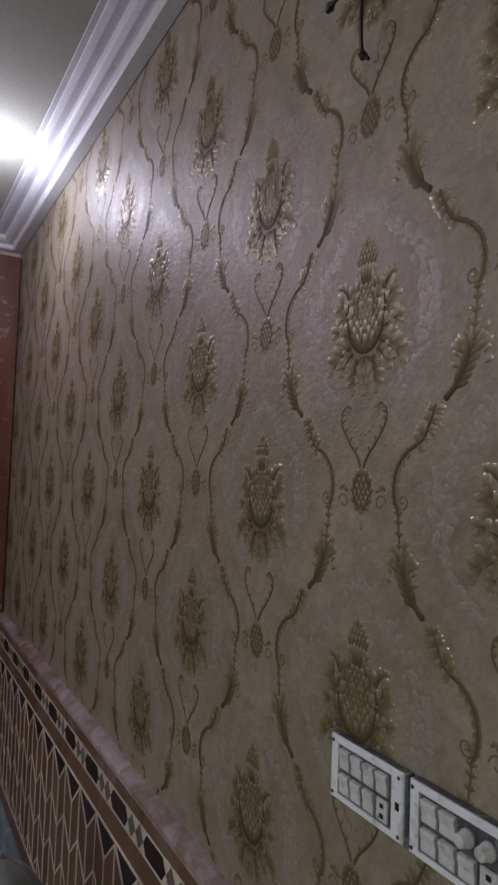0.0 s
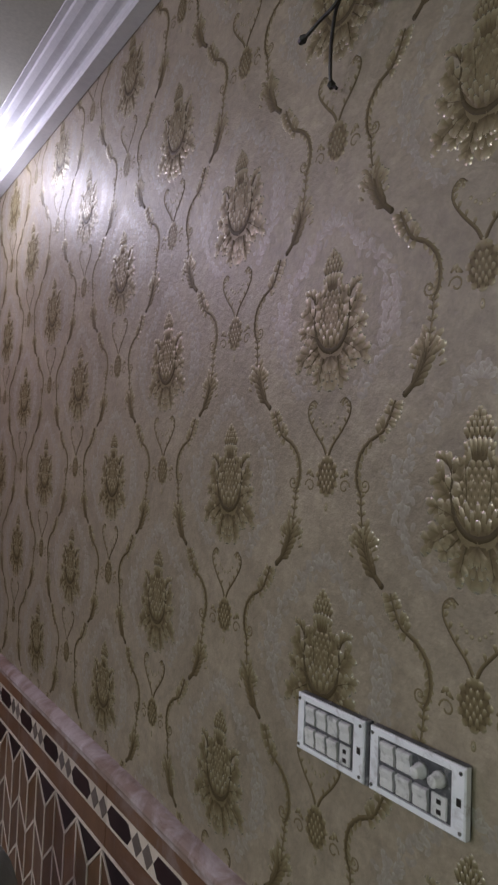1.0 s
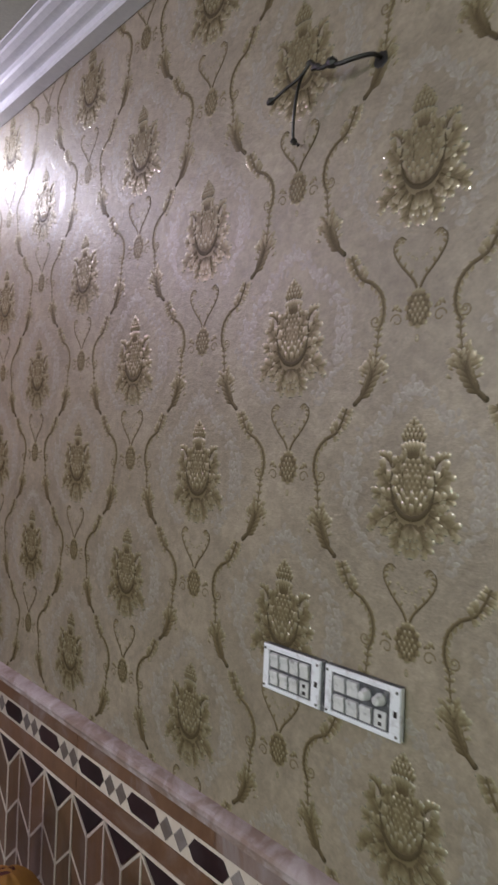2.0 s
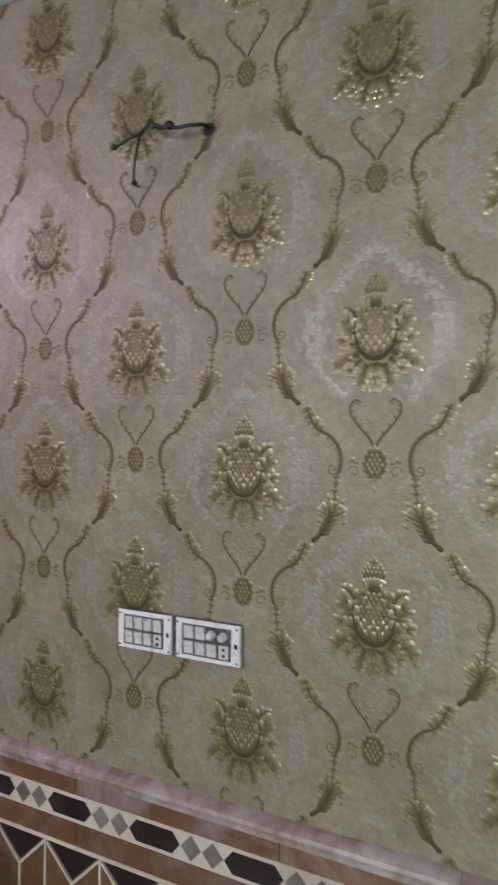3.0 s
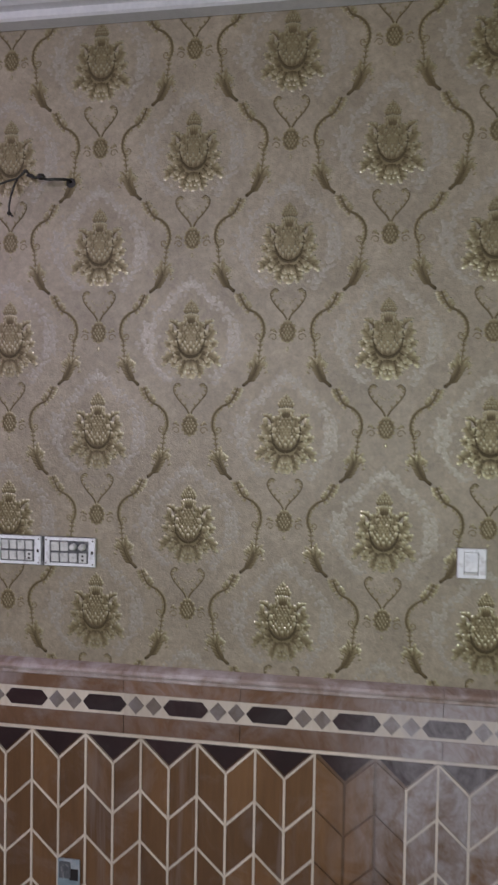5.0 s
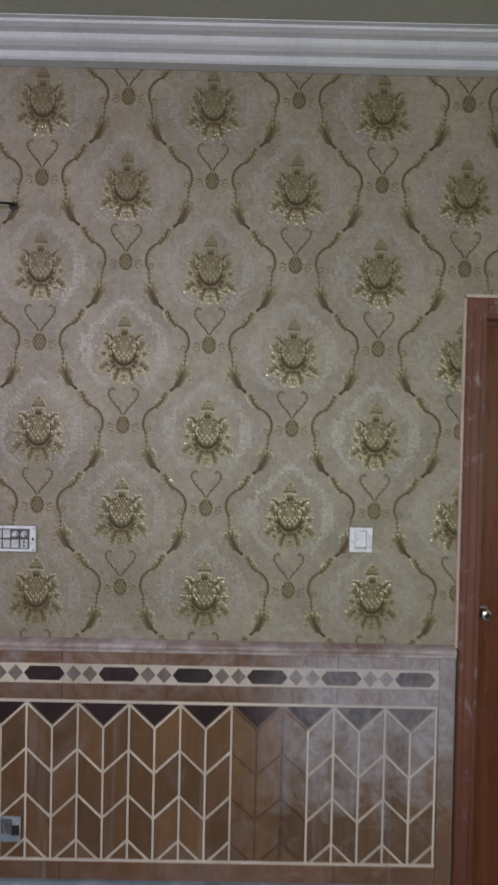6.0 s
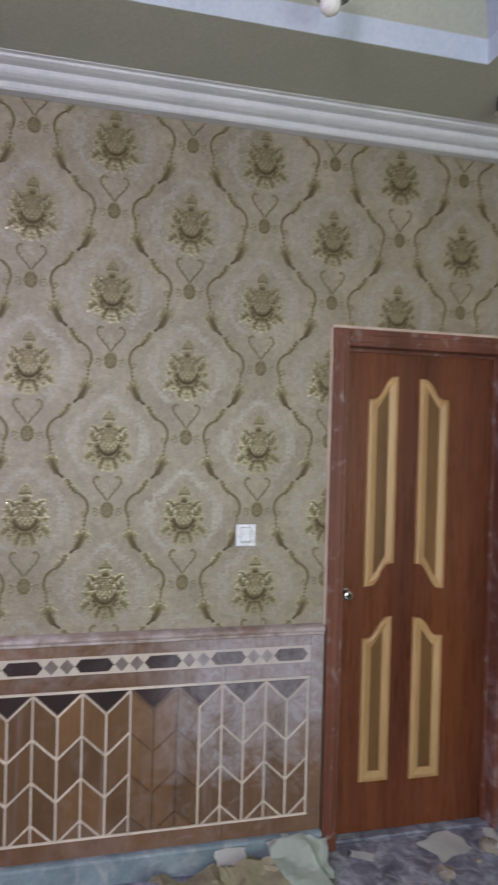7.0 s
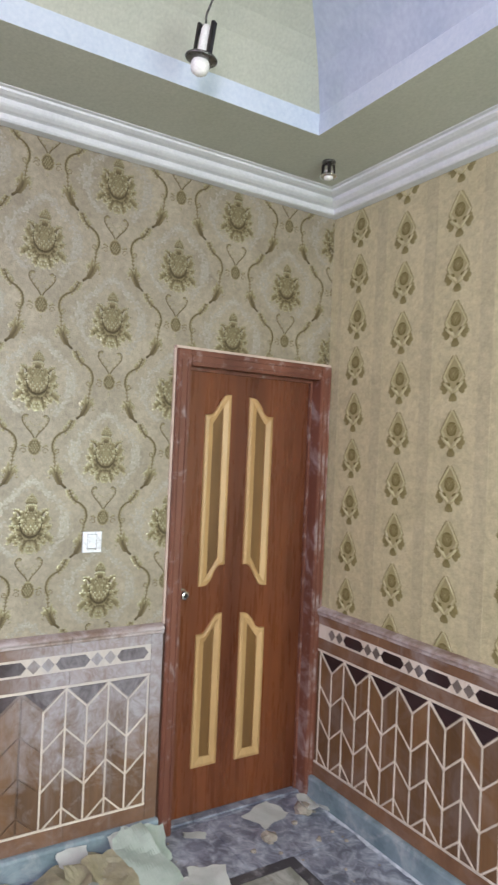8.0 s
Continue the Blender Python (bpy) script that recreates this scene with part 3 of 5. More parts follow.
    for n, base in ((6, 0.080), (5, 0.088), (4, 0.095), (2, 0.102), (1, 0.107)):
        for i in range(n):
            q = i - (n - 1) / 2
            r.lobe(q * 0.0070, base, 90 - q * 7, 0.017, 0.0092, 0.0040, 0.10, 0.74)


def halo(r, rng):
    """Pale leafy twigs that ring the flower in a pointed arch, with a palmette at the top."""
    for s in (-1, 1):
        for points in (((0.010, 0.172), (0.036, 0.152), (0.062, 0.116)), ((0.070, 0.118), (0.104, 0.082), (0.122, 0.040), (0.126, 0.002)), ((0.138, 0.040), (0.146, 0.004), (0.138, -0.036)), ((0.124, -0.010), (0.120, -0.050), (0.100, -0.088), (0.066, -0.120))):
            path = along([(s * u, v) for u, v in points], 3)
            r.stem(path, [0.0014] * len(path), 0.0004, 0.82, 0.86)
            for i in range(len(path)):
                a = heading(path, i) + 180
                u, v = path[i]
                for side in (-1, 1):
                    k = rng.uniform(0.65, 1.15)
                    off = rng.uniform(0.0, 0.007) * side
                    r.petal(u + off, v + rng.uniform(-0.005, 0.005), a + side * rng.uniform(16, 84), 0.0190 * k, 0.0105 * k, 0.0013, 0.80, rng.uniform(0.84, 1.0), side * -20)
                for _ in range(2):
                    r.petal(u + s * rng.uniform(-0.022, 0.024), v + rng.uniform(-0.012, 0.012), rng.uniform(0, 360), rng.uniform(0.010, 0.016), 0.0085, 0.0011, 0.80, rng.uniform(0.82, 0.94))
    for q in (-2, -1, 0, 1, 2):
        r.petal(0.004 * q, 0.158, 90 - 34 * q, 0.022 - 0.002 * abs(q), 0.0100, 0.0024, 0.82, 0.98)


def heart(r):
    for s in (-1, 1):
        path = along([(0.002 * s, -0.222), (0.012 * s, -0.204), (0.034 * s, -0.180), (0.050 * s, -0.156), (0.050 * s, -0.138), (0.038 * s, -0.129), (0.027 * s, -0.136)])
        n = len(path)
        r.stem(path, [0.0064 - 0.0040 * i / n for i in range(n)], 0.0028, 0.02, 0.40, s)
        for i in range(6, n - 2, 3):
            u, v = path[i]
            r.lobe(u, v, heading(path, i) + s * 46, 0.012, 0.0062, 0.0026, 0.16, 0.62, s * 20)
        for u, v in ((0.006, -0.172), (0.014, -0.167), (0.022, -0.160)):
            r.bead(s * u, v, 0.0034, 0.0034, 0.0022, 0.4, 0.72, 6)


def bud(r):
    r.bead(0, -0.256, 0.023, 0.031, 0.0026, 0.16, 0.30, 16)
    r.lobe(0, -0.240, 90, 0.022, 0.015, 0.0034, 0.12, 0.72)
    for i in range(6):
        for s in (-1, 1):
            a = radians(64 - 31 * i)
            r.lobe(s * 0.013 * math.cos(a), -0.256 + 0.019 * math.sin(a), (64 - 31 * i) if s > 0 else 116 + 31 * i, 0.0155, 0.0110, 0.0036, 0.04, 0.66, s * 26)
    for n, base in ((2, -0.250), (3, -0.260), (4, -0.269), (3, -0.278), (2, -0.285)):
        for i in range(n):
            q = i - (n - 1) / 2
            r.lobe(q * 0.0084, base, 90 - q * 8, 0.0150, 0.0090, 0.0042, 0.10, 0.70)
    r.bead(0, -0.306, 0.0042, 0.0075, 0.0022, 0.4, 0.74, 8)
    # small curled leaf on each side
    for s in (-1, 1):
        pts = [(s * (0.042 + (0.013 - 0.0008 * i) * math.cos(t)), -0.272 + (0.013 - 0.0008 * i) * math.sin(t)) for i, t in enumerate(i * 0.55 for i in range(12))]
        r.stem(pts, [0.0030] * len(pts), 0.0020, 0.24, 0.60)
        for i in range(3):
            r.lobe(s * (0.032 + 0.010 * i), -0.258 + 0.002 * i, 90 - s * (40 - 50 * i), 0.013, 0.0080, 0.0026, 0.20, 0.72, s * -30)


# half a period of the vine: from a plume's tip, out and round to the node beside the next bud
SCROLL = ((0.146, 0.140), (0.157, 0.115), (0.170, 0.095), (0.196, 0.081), (0.2155, 0.060), (0.2225, 0.034), (0.2200, 0.012), (0.212, -0.003))
STALK = ((0.212, -0.003), (0.211, -0.024), (0.207, -0.052), (0.203, -0.070))
PLUME = ((0.164, -0.133), (0.180, -0.118), (0.194, -0.096), (0.203, -0.070))


def vine_half(r, at, hand):
    """at() places a point of the half period; hand is -1 where at() mirrors it."""
    def go(points, steps=5):
        return along([at(*p) for p in points], steps)
    path = go(SCROLL, 6)
    n = len(path)
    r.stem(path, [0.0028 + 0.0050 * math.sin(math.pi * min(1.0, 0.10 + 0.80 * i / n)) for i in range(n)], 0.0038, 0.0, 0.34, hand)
    # leaf that wraps the start of the scroll, its lobes on both flanks
    for i, left, right in ((2, 0.022, 0.014), (5, 0.023, 0.018), (8, 0.020, 0.000), (11, 0.014, 0.024), (14, 0.018, 0.020)):
        a = heading(path, i) + 180
        u, v = path[i]
        for k in range(2):
            if left:
                r.lobe(u, v, a + hand * (40 + 26 * k), left * (1 - 0.14 * k), left * 0.46, 0.0036, 0.20, 0.76 - 0.08 * k, hand * 30)
            if right:
                r.lobe(u, v, a - hand * (40 + 26 * k), right * (1 - 0.14 * k), right * 0.46, 0.0036, 0.20, 0.76 - 0.08 * k, hand * -30)
    # short fringe along the inner flank of the bend
    for i in range(17, n - 5, 3):
        u, v = path[i]
        r.lobe(u, v, heading(path, i) - hand * 62, 0.016, 0.0080, 0.0028, 0.26, 0.60, hand * 40)
        r.lobe(u, v, heading(path, i) + hand * 50, 0.009, 0.0050, 0.0026, 0.10, 0.66, hand * -30)
    # volute inside the bend
    cu, cv = at(0.204, 0.013)
    turn = [(cu + hand * (0.0125 - 0.0008 * i) * math.cos(-0.5 - 0.62 * i), cv + (0.0125 - 0.0008 * i) * math.sin(-0.5 - 0.62 * i)) for i in range(12)]
    r.stem(turn, [0.0036 - 0.0001 * i for i in range(12)], 0.0024, 0.20, 0.62)
    r.bead(cu, cv, 0.0042, 0.0042, 0.0028, 0.3, 0.72, 8)
    # stalk between the node and the plume, budding on both sides
    path = go(STALK)
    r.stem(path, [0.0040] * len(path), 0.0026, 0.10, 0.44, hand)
    for i in range(1, len(path) - 1, 3):
        u, v = path[i]
        for s in (-1, 1):
            r.lobe(u, v, 90 + s * 34, 0.013, 0.0068, 0.0028, 0.14, 0.70, s * 24)
    # plume: a leaf that opens upwards in a fan, dark and blunt at its foot
    path = go(PLUME)
    n = len(path)
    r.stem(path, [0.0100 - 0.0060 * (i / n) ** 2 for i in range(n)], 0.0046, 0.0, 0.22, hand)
    r.bead(*path[0], 0.0056, 0.0056, 0.0044, 0.0, 0.04, 8)
    for i in range(3, n, 2):
        a = heading(path, i)
        u, v = path[i]
        q = i / n
        for s in (-1, 1):
            r.lobe(u, v, a + s * (12 + 14 * q), 0.024 + 0.012 * q, 0.0105, 0.0036, 0.0 + 0.12 * q, 0.24 + 0.44 * q, s * 14)
    u, v = path[-1]
    for q in (-2, -1, 0, 1, 2):
        r.lobe(u + 0.005 * q, v - 0.012, 92 - 20 * q, 0.034 - 0.003 * abs(q), 0.0125, 0.0044, 0.22, 0.72, -14 * q)
    for s in (-1, 1):
        for k in range(3):
            r.lobe(u + s * (0.017 + 0.002 * k), v - 0.002 - 0.013 * k, 90 - s * (46 + 12 * k), 0.0140, 0.0075, 0.0034, 0.30, 0.76, s * 20)


def motif_relief():
    """One repeat: flower, twigs round it, heart scroll, bud, and one whole period of the vine."""
    r = Relief()
    halo(r, random.Random(4))
    vine_half(r, lambda u, v: (u, v), 1)
    vine_half(r, lambda u, v: (PITCH - u, v - DROP), -1)
    heart(r)
    bud(r)
    flower(r)
    return r


EMBOSS = 0.34


def plant(relief, centres, keep):
    """Copies of a relief at the centres, less the leaves whose middle keep() refuses, as one mesh in wall coordinates."""
    V, F, T = [], [], []
    base = 0
    mids = [it[0].mean(axis=0) for it in relief.items]
    for cu, cv in centres:
        for (verts, faces, tones), mid in zip(relief.items, mids):
            if not keep(cu + mid[0], cv + mid[1]):
                continue
            V.append(np.column_stack((verts[:, 0] + cu, -EMBOSS * verts[:, 2] - 0.0013, verts[:, 1] + cv)))
            F.extend(tuple(base + i for i in f) for f in faces)
            T.append(tones)
            base += len(verts)
    me = bpy.data.meshes.new("embossed_pattern")
    if V:
        me.from_pydata(np.concatenate(V).tolist(), [], F)
        me.attributes.new("tone", "FLOAT", "POINT").data.foreach_set("value", np.concatenate(T))
        me.polygons.foreach_set("use_smooth", [True] * len(me.polygons))
    return me


def in_paper_a(u, v):
    if not (A0 + 0.01 < u < A1 - 0.006 and DADO - 0.02 < v < CEIL - 0.03):
        return False
    return not (DOOR_L + 0.02 < u < DOOR_R + 0.03 and v < DOOR_TOP - 0.03)


def sheet(x0, x1, doorway=False):
    bm = bmesh.new()
    spans = [(x0, x1, DADO - 0.03)]
    if doorway:
        spans = []
        edges = sorted({x0, x1, *(e for e in (DOOR_L + 0.02, DOOR_R - 0.02) if x0 < e < x1)})
        for a, b in zip(edges, edges[1:]):
            mid = (a + b) / 2
            spans.append((a, b, DOOR_TOP - 0.02 if DOOR_L + 0.02 < mid < DOOR_R - 0.02 else DADO - 0.03))
    for a, b, z in spans:
        add_box(bm, a, b, -0.0012, 0.0015, z, CEIL - 0.01)
    return bm


paper_a = thing("wallpaper_east", "taupe embossed wallpaper with gold ogee flowers and vines", "wallpaper", M_A, kind="structure")
RELIEF = motif_relief()
ROLL = 2 * PITCH
first = math.floor((A0 + PITCH * 0.5) / ROLL)
for k in range(first, 5):
    x0, x1 = k * ROLL - PITCH / 2, k * ROLL + 1.5 * PITCH
    a, b = max(x0, A0), min(x1, A1)
    if b <= a:
        continue
    strip = part("wallpaper_strip", sheet(a + 0.00004, b - 0.00004, True), M_PAPER_A, paper_a)
    centres = []
    for c in (2 * k, 2 * k + 1):
        for row in range(-3, 4):
            z = MOTIF_Z + 2 * DROP * row + (DROP if c % 2 else 0.0)
            centres.append((c * PITCH, z))
    me = plant(RELIEF, centres, in_paper_a)
    me.materials.append(M_PRINT_A)
    piece("embossed_pattern", me, strip)

# striped paper on the other wall
paper_b = thing("wallpaper_south", "cream striped wallpaper with columns of small olive diamond sprigs", "wallpaper", M_B, kind="structure")
SPRIG_STEP, SPRIG_RISE = 0.302, 0.2235
SPRIG_X0 = -0.457


def sprig_relief():
    """A raised diamond round a bud, crossed at its foot by two pale bracts between dark leaves."""
    r = Relief()
    r.bead(0, 0.022, 0.050, 0.068, 0.0010, 0.58, 0.64, 4)
    for s in (-1, 1):
        for pts in (((0, 0.096), (0.026, 0.056), (0.050, 0.016)), ((0.052, 0.014), (0.030, -0.026), (0.0, -0.056))):
            for grow, wide, t0, t1, lift in ((0.0, 0.0080, 0.70, 0.84, 0.0120), (0.007, 0.0050, 0.36, 0.48, 0.0030)):
                line = along([(s * (u + grow), v + grow * (0.4 if v > 0.03 else -0.2)) for u, v in pts], 4)
                r.stem(line, [wide] * len(line), lift, t0, t1)
        for deg, long in ((0, 0.046), (-26, 0.054), (-54, 0.052)):
            r.lobe(s * 0.018, -0.020, deg if s > 0 else 180 - deg, long, 0.026, 0.0070, 0.14, 0.46, s * 20)
        r.petal(s * 0.004, -0.054, 90 - s * 42, 0.064, 0.0170, 0.0200, 0.70, 0.92, s * -10)
    for deg in (-110, -90, -70):
        r.lobe(0, -0.050, deg, 0.042, 0.022, 0.0070, 0.12, 0.44)
    r.bead(0, 0.022, 0.028, 0.031, 0.0050, 0.06, 0.50, 16)
    for n, base in ((3, 0.022), (4, 0.012), (3, 0.002)):
        for i in range(n):
            q = i - (n - 1) / 2
            r.lobe(q * 0.0125, base, 90 - q * 10, 0.020, 0.0135, 0.0066, 0.04, 0.46)
    return r


SPRIG = sprig_relief()
for k in range(0, 8):
    cx = SPRIG_X0 + k * SPRIG_STEP
    a, b = B0 if k == 0 else cx - SPRIG_STEP / 2, min(cx + SPRIG_STEP / 2, 2.4)
    strip = part("wallpaper_strip", sheet(a + 0.0002, b - 0.0002), M_PAPER_B1, paper_b)
    for off, wid in ((-0.135, 0.032), (0.135, 0.032)):
        p, q = max(cx + off - wid / 2, a), min(cx + off + wid / 2, b)
        if q > p:
            part("dark_band", box(p, q, -0.0022, -0.0005, DADO - 0.03, CEIL - 0.012), M_PAPER_B2, strip, "darker beige stripe")
    z0 = 2.697 + (SPRIG_RISE / 2 - 0.012 if k % 3 == 0 else -0.002)
    me = plant(SPRIG, [(cx, z0 + SPRIG_RISE * j) for j in range(-9, 3)], lambda u, v: DADO - 0.02 < v < CEIL - 0.03 and u > B0 + 0.004)
    me.materials.append(M_PRINT_B)
    piece("embossed_pattern", me, strip)

# ---- inlaid dado ----
CELL = 0.0884
TOP_LINE, BOT_LINE = 0.7175, 0.168
PEAKS = (0.7125, 0.5545, 0.3965, 0.2385)
DIP = 0.078
FRONT = -0.020


def clipped(points, z_min):
    """Outline with all below z_min cut away."""
    out = []
    for (x0, z0), (x1, z1) in zip(points, points[1:] + points[:1]):
        if z0 >= z_min:
            out.append((x0, z0))
        if (z0 - z_min) * (z1 - z_min) < 0:
            t = (z_min - z0) / (z1 - z0)
            out.append((x0 + (x1 - x0) * t, z_min))
    return out


def dado_meshes():
    """Shared pieces; x runs from 0 to CELL, rising or falling to the right."""
    made = {}
    g = 0.0038
    for rising in (0, 1):
        hl, hr = (-DIP, 0.0) if rising else (0.0, -DIP)
        ml = hl + (hr - hl) * g / CELL
        mr = hr + (hl - hr) * g / CELL
        for row, top in enumerate(PEAKS):
            low = PEAKS[row + 1] if row < 3 else -1.0
            pts = [(g, top + ml - g), (CELL - g, top + mr - g), (CELL - g, low + mr + g), (g, low + ml + g)]
            pts = clipped(pts, BOT_LINE + 0.006)
            if len(pts) > 2:
                made["plank", rising, row] = as_mesh("plank", slab(pts, FRONT - 0.0012, FRONT + 0.008, 0.001), M_PLANK)
            h = 0.0048
            pts = clipped([(0.003, top + hl + h), (CELL - 0.003, top + hr + h), (CELL - 0.003, top + hr - h), (0.003, top + hl - h)], BOT_LINE + 0.004)
            if len(pts) > 2:
                made["slant", rising, row] = as_mesh("slanted_strip", slab(pts, FRONT - 0.0030, FRONT + 0.008, 0.0008), M_STRIP)
    made["peak"] = as_mesh("upright_strip", box(-0.0036, 0.0036, FRONT - 0.0034, FRONT + 0.008, BOT_LINE, PEAKS[0] + 0.004, 0.0008), M_STRIP)
    made["dip"] = as_mesh("upright_strip", box(-0.0036, 0.0036, FRONT - 0.0034, FRONT + 0.008, BOT_LINE, PEAKS[0] - DIP + 0.002, 0.0008), M_STRIP)
    made["tri"] = as_mesh("dark_triangle", slab([(-CELL + 0.0115, TOP_LINE - 0.002), (CELL - 0.0115, TOP_LINE - 0.002), (0, PEAKS[0] - DIP + 0.0085)], FRONT - 0.0016, FRONT + 0.008, 0.0008), M_DARK)
    w, h, c = 0.0705, 0.0245, 0.020
    made["hex"] = as_mesh("dark_hexagon", slab([(-w, 0), (-w + c, h), (w - c, h), (w, 0), (w - c, -h), (-w + c, -h)], FRONT - 0.0030, FRONT + 0.008, 0.0008), M_DARK)
    made["dia"] = as_mesh("tan_diamond", slab([(-0.0262, 0), (0, 0.0285), (0.0262, 0), (0, -0.0285)], FRONT - 0.0030, FRONT + 0.008, 0.0008), M_TAN)
    return made


DADO_MESH = dado_meshes()


CAP = [(0.0, 0.896), (-0.028, 0.896), (-0.032, 0.899), (-0.031, 0.908), (-0.036, 0.912), (-0.037, 0.918), (-0.033, 0.925), (-0.024, 0.930), (-0.012, 0.934), (0.0, 0.936)]


def dado(name, m, x0, x1, peak0, hex0, bare, joints, label, stile=0.0):
    """Panelling from x0 to x1; peak0 is where a zigzag peaks, hex0 a hexagon's middle; bare: stretch that has lost its strips."""
    ob = thing(name, label, "dado panelling", m, kind="structure")
    part("backing_board", box(x0, x1, FRONT + 0.004, -0.0014, 0.08, DADO - 0.012), M_PLANK, ob)
    edges = [x0] + [j for j in joints if x0 < j < x1] + [x1]
    for a, b in zip(edges, edges[1:]):
        part("top_rail", box(a + 0.0006, b - 0.0006, FRONT - 0.004, FRONT + 0.006, 0.853, 0.896, 0.0015), M_RAIL, ob)
        part("middle_rail", box(a + 0.0006, b - 0.0006, FRONT - 0.003, FRONT + 0.006, 0.7285, 0.7840, 0.0012), M_RAIL, ob)
        part("bottom_rail", box(a + 0.0006, b - 0.0006, FRONT - 0.003, FRONT + 0.006, 0.096, BOT_LINE - 0.004, 0.0012), M_RAIL, ob)
        part("cap_moulding", slab_x(CAP, a + 0.0004, b - 0.0004), M_CAP, ob, "scuffed pale cap moulding")
        part("inlay_band", box(a, b, FRONT - 0.0012, FRONT + 0.006, 0.7845, 0.8525), M_STRIP, ob)
        part("top_line", box(a, b, FRONT - 0.0034, FRONT + 0.006, TOP_LINE, 0.7280, 0.0008), M_STRIP, ob)
        part("bottom_line", box(a, b, FRONT - 0.0034, FRONT + 0.006, BOT_LINE - 0.0035, BOT_LINE + 0.0055, 0.0008), M_STRIP, ob)
    if stile:
        part("end_stile", box(x1 + 0.0006, x1 + stile, FRONT - 0.0035, -0.0014, 0.10, 0.8955, 0.0015), M_RAIL, ob, "plain brown upright stile")
        part("end_cap", slab_x(CAP, x1, x1 + stile), M_CAP, ob)
    n0 = math.ceil((x0 - peak0) / CELL)
    n1 = math.floor((x1 + 0.006 - peak0) / CELL)
    for n in range(n0, n1 + 1):
        x = peak0 + n * CELL
        lost = bare[0] < x < bare[1]
        if not lost:
            piece("upright_strip", DADO_MESH["dip" if n % 2 else "peak"], ob, x)
        if n % 2 and x - CELL > x0 and x + CELL < x1 + 0.01:
            piece("dark_triangle", DADO_MESH["tri"], ob, x)
        if n == n1:
            continue
        rising = n % 2
        for row in range(4):
            if ("plank", rising, row) in DADO_MESH:
                piece("plank", DADO_MESH["plank", rising, row], ob, x)
            lost_here = bare[0] - 0.03 < x + CELL / 2 < bare[1] + 0.02
            if not lost_here and ("slant", rising, row) in DADO_MESH:
                piece("slanted_strip", DADO_MESH["slant", rising, row], ob, x)
    k0 = math.ceil((x0 - hex0) / 0.2558)
    for k in range(k0, int((x1 - hex0) / 0.2558) + 1):
        x = hex0 + 0.2558 * k
        if x0 + 0.07 < x < x1 - 0.07:
            piece("dark_hexagon", DADO_MESH["hex"], ob, x, 0, 0.8185)
        for s in (0.100, 0.156):
            if x0 + 0.03 < x + s < x1 - 0.03:
                piece("tan_diamond", DADO_MESH["dia"], ob, x + s, 0, 0.8185)
    return ob


def slab_x(profile, x0, x1):
    """A moulding of the (y, z) profile run along x."""
    bm = bmesh.new()
    ends = [[bm.verts.new((x, y, z)) for y, z in profile] for x in (x0, x1)]
    n = len(profile)
    for i in range(n):
        j = (i + 1) % n
        bm.faces.new((ends[0][i], ends[0][j], ends[1][j], ends[1][i]))
    bm.faces.new(ends[0])
    bm.faces.new(ends[1])
    return bm


dado("dado_east", M_A, A0, DOOR_L - 0.058, -0.311, -0.2515, (0.44, 0.61), [-3.0, -2.1, -1.35, -0.74, -0.19, 0.172, 0.76], "brown dado panelling with pale zigzag strips and dark inlay", 0.054)
dado("dado_south", M_B, B0 + 0.026, 2.4, -0.602, -0.112, (9, 9), [-0.2, 0.42, 1.1, 1.8], "brown dado panelling with pale zigzag strips, cleaner")

for name, m, x0, x1 in (("skirting_east", M_A, A0, DOOR_L), ("skirting_south", M_B, B0 + 0.02, B1)):
    bm = slab_x([(0.0, 0.0), (-0.050, 0.0), (-0.050, 0.088), (-0.046, 0.097), (-0.036, 0.101), (0.0, 0.101)], x0, x1)
    tagged(part(name, bm, M_SKIRT), "blue-grey painted cement skirting smeared with dust", "skirting", kind="structure").matrix_basis = m

bm = bmesh.new()
drift = []
for i in range(140):
    x = B0 + 0.06 + i * 0.018
    w = 0.007 + 0.014 * noise.noise(Vector((x * 9, 3, 0))) + 0.008 * noise.noise(Vector((x * 40, 8, 0)))
    drift.append([bm.verts.new((x, -0.049, 0.001)), bm.verts.new((x, -0.056, 0.008)), bm.verts.new((x, -0.060 - max(w, 0.001), 0.0016))])
for a, b in zip(drift, drift[1:]):
    for k in (0, 1):
        bm.faces.new((a[k], a[k + 1], b[k + 1], b[k]))
tagged(part("dust_drift", bm, M_DUST), "thin white drift of plaster dust along the skirting", "dust", kind="stuff").matrix_basis = M_B

# ---- the door ----


